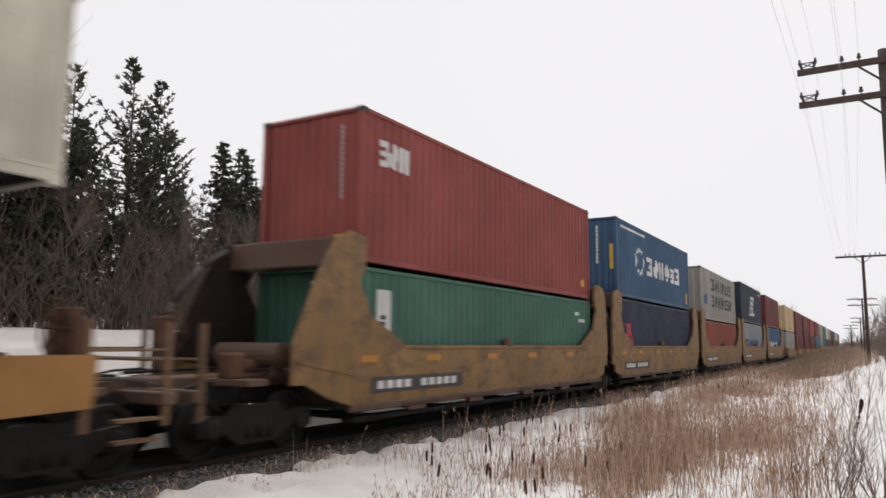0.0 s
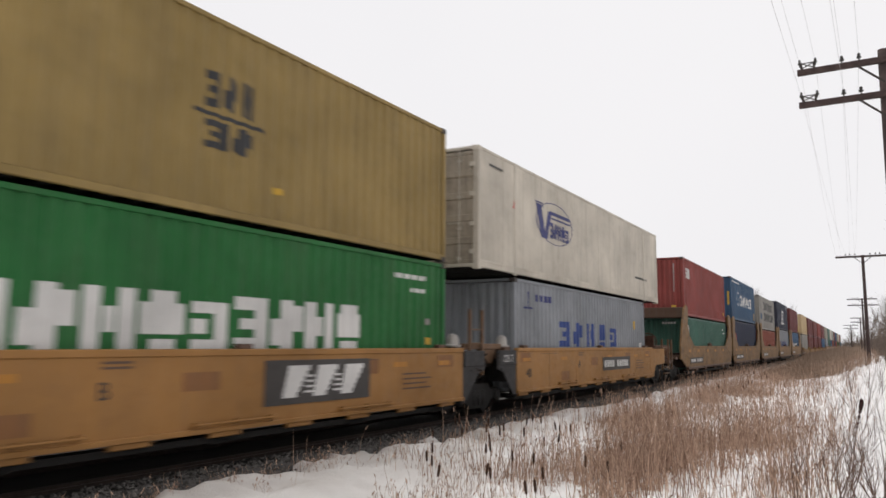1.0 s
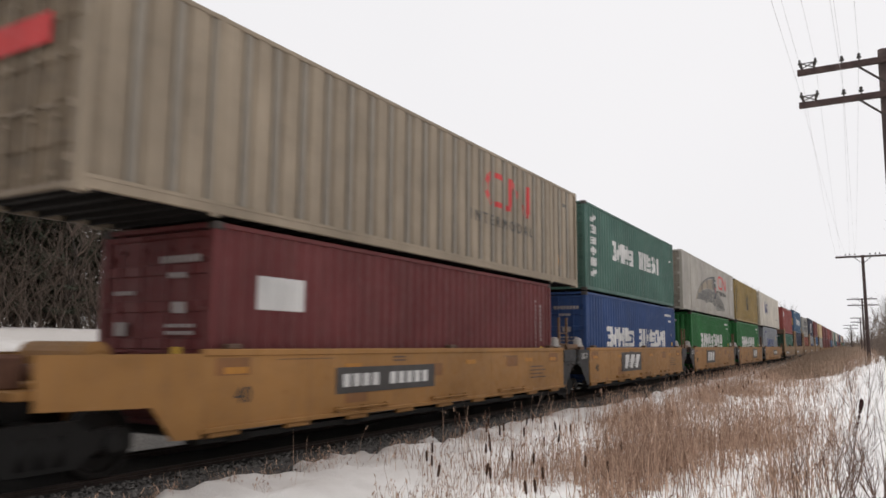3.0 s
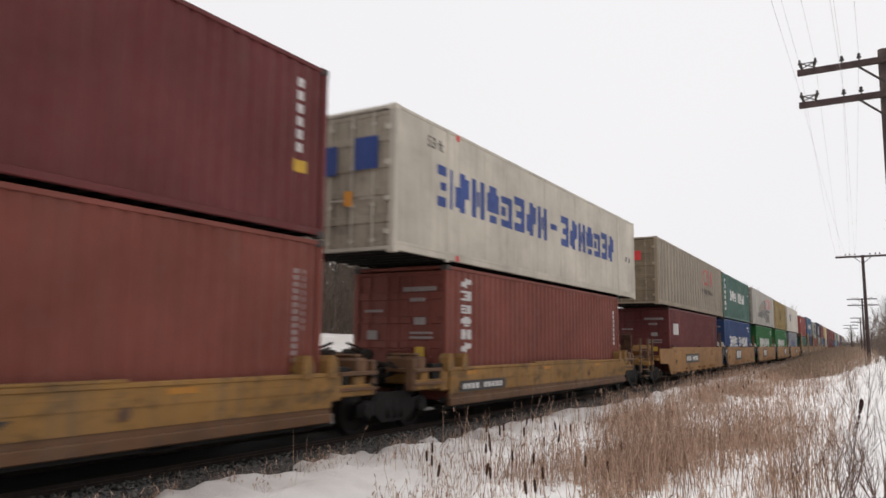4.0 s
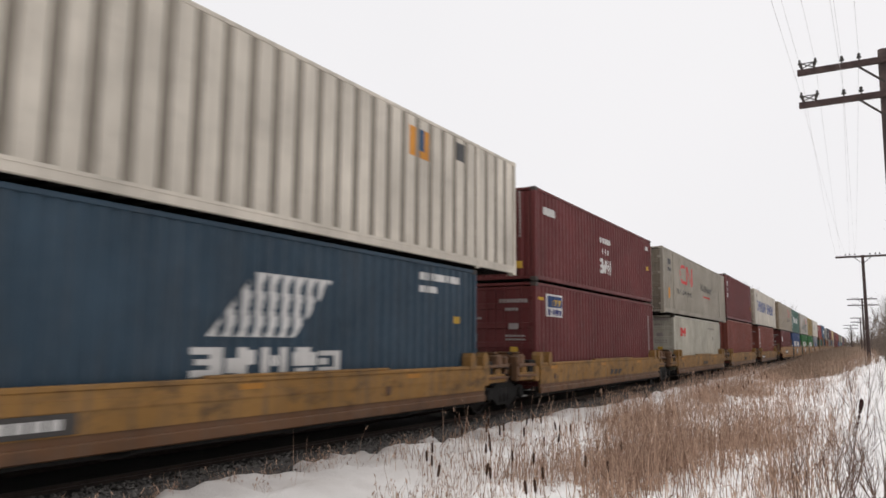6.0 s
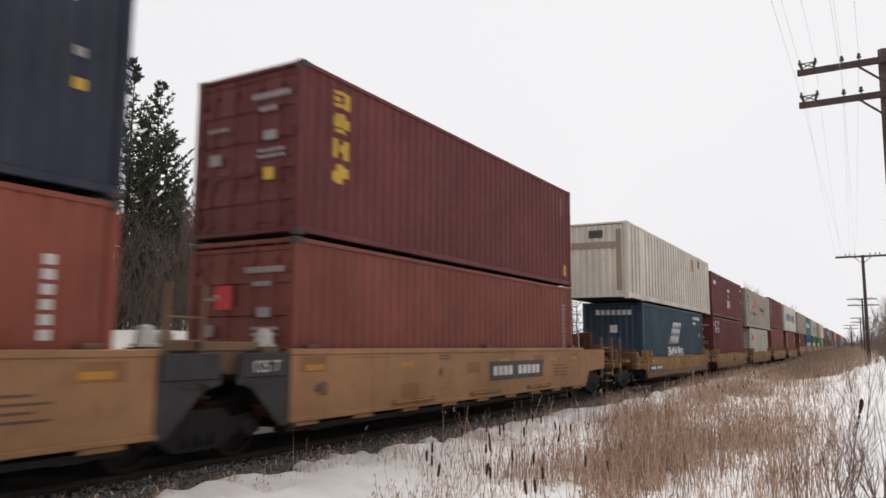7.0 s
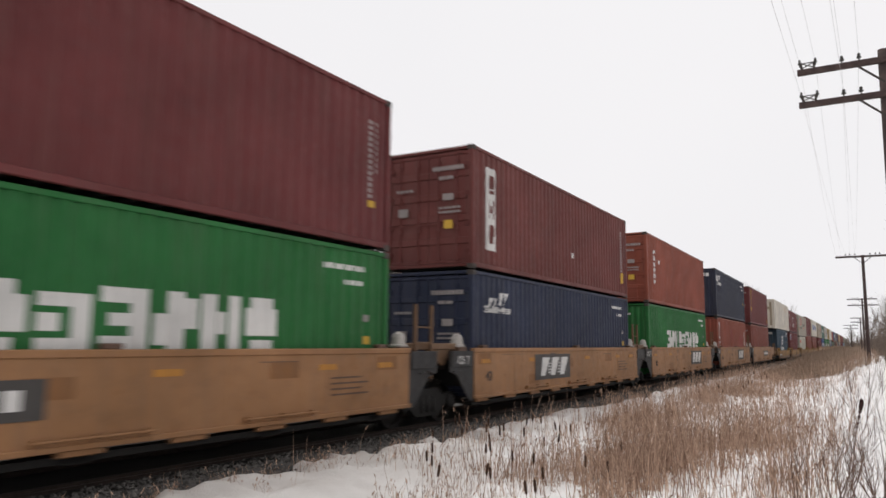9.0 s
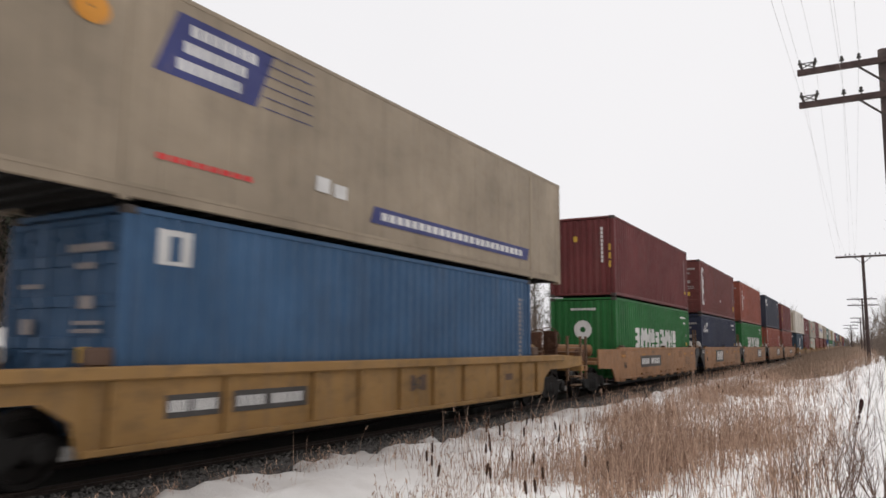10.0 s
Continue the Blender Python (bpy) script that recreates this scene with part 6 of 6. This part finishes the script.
def beside_the_line():
    """Bare trees and brush on the camera's side, along the poles."""
    rng = random.Random(5)
    for x, y, h, seed in ((4.0, 33, 10.0, 51), (3.7, 41, 10.5, 52), (3.4, 50, 9.5, 53), (2.7, 58, 7.5, 54), (2.2, 66, 6.5, 55), (2.8, 76, 7, 56), (1.0, 92, 6, 57), (0.0, 112, 6.2, 54), (-1.2, 135, 6.8, 55), (-3.4, 165, 7, 56), (-6.8, 210, 8, 57)):
        bare_tree(x, y, h, seed, (0, 0), "bare trees along the poles", 0.88)
    p = Pieces()
    for _ in range(2600):
        y = 34 + 230 * rng.random() ** 1.5
        side = rng.random()
        x = 0.012 * y + rng.uniform(-0.4, 4.0) - 0.034 * max(0, y - 60)
        z = ground_z(x, y) - 0.1
        h = rng.uniform(1.0, 2.4) + (2.6 * rng.random() * ramp01(40, 70, y) if side > 0.3 else 0)
        if y < 40:
            h *= 0.7
        q, r = Vector((x, y, z)), 0.008 + 0.003 * h
        for k in range(3):
            e = q + Vector((rng.uniform(-0.3, 0.3), rng.uniform(-0.3, 0.3), 1)) * h / 3
            p.tube(q, e, r * (1 - 0.3 * k), r * (0.7 - 0.3 * k) + 0.003, 3)
            for _ in range(3):
                s = q.lerp(e, rng.random())
                g = s + Vector((rng.uniform(-0.6, 0.6), rng.uniform(-0.6, 0.6), rng.uniform(0.1, 0.8))) * rng.uniform(0.3, 0.9)
                p.tube(s, g, 0.008, 0.003, 3)
            q = e
    ob = new("brush", p.mesh("brush", TWIG))
    tagged(ob, "brown leafless brush along the pole line", "brush", kind="stuff")
    # rank growth between the track and the poles further on
    p = Pieces()
    for _ in range(5200):
        y = 44 + 230 * rng.random() ** 1.5
        u = 3.6 + abs(rng.gauss(0, 2.2))
        x = track_x(y) + u
        z, h = ground_z(x, y) - 0.1, rng.uniform(0.4, 0.8) + (rng.uniform(0.2, 0.9) + 0.004 * (y - 60)) * ramp01(48, 80, y)
        q = Vector((x, y, z))
        for k in range(4):
            g = q + Vector((rng.uniform(-0.35, 0.35), rng.uniform(-0.35, 0.35), 1)) * h * rng.uniform(0.5, 1)
            p.tube(q + (g - q) * rng.uniform(0, 0.3), g, 0.013, 0.005, 3)
    ob = new("rank_growth", p.mesh("rank_growth", RANK))
    tagged(ob, "tall dry brown growth beside the far track", "undergrowth", kind="stuff")
    # low trees where the line bends out of sight
    p = Pieces()
    for _ in range(900):
        y = rng.uniform(230, 620)
        x = track_x(y) + rng.choice((-1, 1)) * rng.uniform(4.5, 22) if y < 420 else track_x(420) + rng.uniform(-30, 60)
        z = ground_z(x, y)
        h = rng.uniform(2, 7)
        q = Vector((x, y, z))
        for k in range(7):
            g = q + Vector((rng.uniform(-0.35, 0.35), rng.uniform(-0.35, 0.35), 1)) * h * rng.uniform(0.5, 1)
            p.tube(q + (g - q) * rng.uniform(0, 0.4), g, 0.06, 0.02, 3)
    ob = new("far_brush", p.mesh("far_brush", TWIG))
    tagged(ob, "hazy leafless brush at the bend of the line", "brush", kind="stuff")


behind_the_line()
beside_the_line()


# ---------------------------------------------------------------- weeds, cattails, shrubs
def weeds():
    rng = random.Random(21)
    p = Pieces()

    def stalk(x, y, h, r, lean=0.18):
        z = ground_z(x, y) - 0.04
        a, b = rng.gauss(0, lean) * h, rng.gauss(0, lean) * h
        c, d = a * 1.5 + rng.gauss(0, 0.08) * h, b * 1.5 + rng.gauss(0, 0.08) * h
        p.stem([(x, y, z), (x + a * 0.5, y + b * 0.5, z + h * 0.5), (x + c, y + d, z + h * rng.uniform(0.9, 1.0))], r, r * 0.35)
        if rng.random() < 0.5:
            # a small seed plume at the tip
            t = Vector((x + c, y + d, z + h * 0.95))
            for _ in range(3):
                w = Vector((rng.uniform(-1, 1), rng.uniform(-1, 1), rng.uniform(0.2, 1.4))) * 0.05 * (0.6 + h)
                p.blade(t - w * 0.4, w, Vector((rng.uniform(-1, 1), rng.uniform(-1, 1), 0)), 0.014)

    def thick(x, y):
        a = -x / y
        n = noise.noise((x * 0.45, y * 0.28, 1.0)) + 0.5 * noise.noise((x * 1.7, y * 1.2, 4.0))
        core = ramp01(0.40, 0.27, a) * ramp01(0.06, 0.14, a)
        core = max(core, 0.30 * ramp01(0.75, 0.45, a) * ramp01(0.0, 0.1, a)) if y > 9 else core
        core *= 1 - 0.6 * ramp01(13.0, 20.0, y) * ramp01(0.24, 0.10, a)
        core *= ramp01(6.0, 8.5, y) * 0.85 + 0.15
        if x - track_x(y) < 3.7:
            core *= 0.06 if y < 40 else 0.4
        return core * min(1.15, max(0.03, 0.38 + 1.6 * n))

    made = 0
    while made < 10400:
        y = 5.2 + 45 * rng.random() ** 1.35
        x = rng.uniform(-8.0, 0.3)
        if rng.random() > thick(x, y):
            continue
        stalk(x, y, rng.uniform(0.22, 0.60) if rng.random() < 0.72 else rng.uniform(0.55, 0.92), rng.uniform(0.0026, 0.0056) * (1 + 0.014 * y), 0.10)
        made += 1
    for _ in range(4500):
        y = 45 + 150 * rng.random() ** 1.3
        x = track_x(y) + rng.uniform(2.7, 9.5)
        stalk(x, y, rng.uniform(0.25, 0.8), rng.uniform(0.006, 0.011), 0.14)
    made = 0
    while made < 1500:
        # scattered thin stems on the open snow in front of the stand
        y = 5.2 + 7 * rng.random()
        x = -rng.uniform(0.3, 0.72) * y
        if x - track_x(y) < 2.6 or noise.noise((x * 0.8, y * 0.6, 7.0)) < rng.uniform(-0.3, 0.3):
            continue
        stalk(x, y, rng.uniform(0.05, 0.32), rng.uniform(0.0026, 0.0045), 0.14)
        made += 1
    for _ in range(260):
        # tufts of short grass where the snow meets the stones
        yc = 3.5 + 40 * rng.random() ** 1.4
        uc = rng.gauss(2.15, 0.35)
        for _ in range(rng.randint(4, 14)):
            y = yc + rng.gauss(0, 0.12)
            stalk(track_x(y) + uc + rng.gauss(0, 0.12), y, rng.uniform(0.06, 0.24), 0.0024 * (1 + 0.02 * y), 0.35)
    for yc in (4.6, 4.75, 5.3, 5.9, 6.5, 7.6, 8.1, 9.2, 10.5):
        for _ in range(rng.randint(2, 5)):
            y = yc + rng.gauss(0, 0.09)
            stalk(track_x(y) + rng.uniform(1.45, 2.1), y, rng.uniform(0.25, 0.62), 0.0035, 0.12)
    ob = new("weeds", p.mesh("weeds", WEED))
    tagged(ob, "dry brown grass and weed stalks standing in snow", "weeds", kind="stuff")

    # bent-down straw between the stalks
    p = Pieces()
    made = 0
    while made < 2200:
        y = 5.5 + 40 * rng.random() ** 1.3
        x = rng.uniform(-8.0, 0.3)
        if rng.random() > thick(x, y) ** 1.3:
            continue
        z = ground_z(x, y) + rng.uniform(0.0, 0.22)
        a, ln = rng.uniform(0, 6.3), rng.uniform(0.15, 0.5)
        p.tube((x, y, z), (x + ln * math.cos(a), y + ln * math.sin(a), z + rng.uniform(-0.08, 0.25)), 0.0035, 0.0016, 3)
        made += 1
    ob = new("straw", p.mesh("straw", WEED))
    tagged(ob, "tangled dry straw lying between weed stalks", "straw", kind="stuff")


def cattail(x, y, h, lean):
    ob = new("cattail")
    tagged(ob, "dry cattail with a dark brown seed head", "cattail", "cattails in the ditch")
    top = Vector((lean[0] * h, lean[1] * h, h))
    bm = bmesh.new()
    tube(bm, (0, 0, -0.05), top, 0.005, 0.003, 5)
    part("stalk", bm, WEED, ob)
    bm = bmesh.new()
    d = top.normalized()
    a, b = top - d * 0.17, top - d * 0.03
    tube(bm, a, a + d * 0.02, 0.006, 0.015, 8)
    tube(bm, a + d * 0.02, b - d * 0.02, 0.015, 0.016, 8)
    tube(bm, b - d * 0.02, b, 0.016, 0.006, 8)
    part("seed_head", bm, CATTAIL, ob)
    ob.matrix_basis = pose(x, y, ground_z(x, y))


def shrub(x, y, h, seed, stems):
    rng = random.Random(seed)
    ob = new("shrub")
    tagged(ob, "small leafless shrub with thin reddish-brown twigs", "shrub", "shrubs in the snow")
    for _ in range(stems):
        p = Pieces()
        a = rng.uniform(0, 6.3)
        limb(p, (rng.uniform(-0.06, 0.06), rng.uniform(-0.06, 0.06), -0.05), (math.cos(a) * 0.4, math.sin(a) * 0.4, 1), h * rng.uniform(0.55, 0.75), 0.0085, 2, rng, 0.5, (1, 3), 0.3)
        part("stem", p.mesh("stem", WOODY), None, ob)
    ob.matrix_basis = pose(x, y, ground_z(x, y))


def dock(x, y, h):
    """A tall weed with clustered dark seed heads."""
    ob = new("dock_weed")
    tagged(ob, "tall dry weed with dark red seed clusters", "weed")
    bm = bmesh.new()
    tube(bm, (0, 0, -0.05), (0.06, 0, h * 0.5), 0.007, 0.006, 5)
    tube(bm, (0.06, 0, h * 0.5), (0.16, 0, h), 0.006, 0.004, 5)
    part("stalk", bm, WOODY, ob)
    rng = random.Random(3)
    for k, (f, r) in enumerate(((0.98, 0.022), (0.94, 0.027), (0.90, 0.024), (0.85, 0.017), (0.79, 0.016), (0.71, 0.014), (0.66, 0.012))):
        bm = bmesh.new()
        bmesh.ops.create_icosphere(bm, subdivisions=2, radius=r)
        for v in bm.verts:
            v.co *= 0.7 + 0.6 * rng.random()
            v.co.z *= 1.4
            v.co += Vector((0.06 + 0.1 * max(0, (f - 0.5) * 2) + rng.uniform(-0.004, 0.004), 0, h * f))
        part("seed_cluster", bm, SEEDHEAD, ob)
    ob.matrix_basis = pose(x, y, ground_z(x, y))


weeds()
rng_c = random.Random(8)
for k in range(40):
    yy = rng_c.uniform(6.9, 12.5)
    xx = -(rng_c.uniform(0.42, 0.62) if k < 30 else rng_c.uniform(0.30, 0.42)) * yy
    cattail(xx, yy, rng_c.uniform(0.38, 0.62), (rng_c.gauss(0, 0.07), rng_c.gauss(0, 0.07)))
for _ in range(26):
    yy = rng_c.uniform(22, 38)
    xx = track_x(yy) + rng_c.uniform(3.3, 5.2)
    cattail(xx, yy, rng_c.uniform(0.5, 0.8), (rng_c.gauss(0, 0.06), rng_c.gauss(0, 0.06)))
for k in range(13):
    yy = rng_c.uniform(6.5, 26)
    shrub(rng_c.uniform(-0.075, 0.012) * yy, yy, rng_c.uniform(0.5, 1.15), 100 + k, rng_c.randint(1, 3))
dock(-0.42, 10.4, 0.98)
for k, (xx, yy, hh) in enumerate(((-0.3, 7.4, 0.8), (-0.15, 7.9, 0.7), (-0.75, 7.9, 0.8), (-0.45, 8.8, 0.9), (-0.1, 9.3, 1.0), (-0.7, 10.5, 0.8))):
    shrub(xx, yy, hh, 200 + k, 3)


# ---------------------------------------------------------------- loose stones on the ballast shoulder
def stones():
    rng = random.Random(2)
    verts, faces = [], []
    for _ in range(14000):
        y = 3.2 + 36 * rng.random() ** 1.7
        u = rng.uniform(0.86, 2.6)
        x = track_x(y) + u
        z = -0.09 - 0.08 * max(0, u - 1.9) + rng.uniform(-0.01, 0.03)
        r = rng.uniform(0.014, 0.034)
        b = len(verts)
        for d in ((1, 0, 0), (-1, 0, 0), (0, 1, 0), (0, -1, 0), (0, 0, 1), (0, 0, -1)):
            k = r * rng.uniform(0.6, 1.3)
            verts.append((x + d[0] * k + rng.uniform(-0.3, 0.3) * r, y + d[1] * k + rng.uniform(-0.3, 0.3) * r, z + d[2] * k * 0.8))
        for f in ((0, 2, 4), (2, 1, 4), (1, 3, 4), (3, 0, 4), (2, 0, 5), (1, 2, 5), (3, 1, 5), (0, 3, 5)):
            faces.append(tuple(b + i for i in f))
    ob = new("ballast_stones", raw_mesh("ballast_stones", verts, faces, STONE))
    tagged(ob, "loose gray crushed stones beside the rail", "stones", kind="stuff")


stones()


# ---------------------------------------------------------------- pole line
def insulator(bm, x, y, z, r=0.045):
    lathe(bm, [(0, 0.012), (0.05, 0.012), (0.052, r), (0.085, r * 0.95), (0.09, r * 0.6), (0.115, r * 0.55), (0.12, r * 0.8), (0.15, r * 0.5), (0.158, 0.01)], "z", 10, (x, y, z))


def pole(x, y, top, arms, brackets=False):
    ob = new("utility_pole")
    tagged(ob, "weathered wooden line pole with crossarms and insulators", "utility pole", "poles along the line")
    z = ground_z(x, y)
    h = top - z
    bm = bmesh.new()
    tube(bm, (0, 0, -0.4), (0, 0, h), 0.14 if brackets else 0.12, 0.10 if brackets else 0.085, 14)
    part("pole_shaft", bm, POLEWOOD, ob)
    for k, az in enumerate(arms):
        a = az - z
        bm = bmesh.new()
        box(bm, -1.53, -0.17, a - 0.06, 1.53, -0.07, a + 0.06, 0.008)
        arm = part("crossarm", bm, POLEWOOD, ob)
        for s in (-1, 1):
            bm = bmesh.new()
            box(bm, -0.02, -0.008, -0.01, 0.02, 0.008, 0.66)
            b = part("brace", bm, CASTING, arm)
            b.matrix_basis = pose(s * 0.5, -0.19, a - 0.03, 0, -s * 132, 0)
        for s in (-1, 1):
            for px in (0.42, 0.72, 0.95):
                if px == 0.95 and brackets and s < 0:
                    continue
                bm = bmesh.new()
                insulator(bm, s * px, -0.12, a + 0.06)
                part("insulator", bm, GLASSY, arm)
        if brackets:
            bm = bmesh.new()
            for px in (-1.45, -1.22):
                box(bm, px - 0.02, -0.14, a + 0.05, px + 0.02, -0.10, a + 0.20)
            tube(bm, (-1.45, -0.12, a + 0.08), (-1.22, -0.12, a + 0.19), 0.012, 0.012, 6)
            tube(bm, (-1.45, -0.12, a + 0.19), (-1.22, -0.12, a + 0.08), 0.012, 0.012, 6)
            tube(bm, (-1.45, -0.12, a + 0.19), (-1.22, -0.12, a + 0.19), 0.010, 0.010, 6)
            part("transposition_bracket", bm, CASTING, arm)
            for px in (-1.48, -1.19):
                bm = bmesh.new()
                insulator(bm, px, -0.12, a + 0.12, 0.035)
                part("insulator", bm, GLASSY, arm)
    ob.matrix_basis = pose(x, y, z)
    return ob


POLES = [(0.32, -28.0, 8.7), (0.34, 16.3, 7.46), (-0.80, 53.7, 7.46), (-1.8, 98.0, 7.2), (-3.15, 146.0, 6.6), (-6.2, 195.0, 6.6)]
for k, (px, py, pt) in enumerate(POLES):
    pole(px, py, pt, (pt - 0.24, pt - 0.93) if k < 2 else (pt - 0.1,) if k == 2 else (pt - 0.1, pt - 0.8), k == 1)


def wire(a, b, sag):
    cu = bpy.data.curves.new("wire", "CURVE")
    cu.dimensions, cu.bevel_depth, cu.bevel_resolution = "3D", 0.0024, 0
    sp = cu.splines.new("POLY")
    n = 24
    sp.points.add(n)
    for i in range(n + 1):
        t = i / n
        p = Vector(a).lerp(Vector(b), t)
        sp.points[i].co = (p.x, p.y, p.z - sag * 4 * t * (1 - t), 1)
    cu.materials.append(WIRE)
    tagged(new("wire", cu), "thin sagging bare wire between poles", "wire", "wires of the pole line")


for k in range(2):
    (x0, y0, t0), (x1, y1, t1) = POLES[k], POLES[k + 1]
    for off, low in ((-1.48, 0.05), (-1.19, 0.05), (-0.72, 0.05), (-0.42, 0.05), (-1.48, 0.74), (-0.72, 0.74)):
        low2 = low if k == 0 else 0.02
        wire((x0 + off, y0 - 0.12, t0 - low), (x1 + (off if k == 0 or low < 0.5 else off * 0.6), y1 - 0.12, t1 - low2), 0.12 if k == 0 else 0.5)


# ---------------------------------------------------------------- the train rolls away at a steady pace
def motions():
    for ob, s, z in MOVERS:
        walk(ob, [(float(t), on_track(s + run(t), z)) for t in range(11)])


motions()
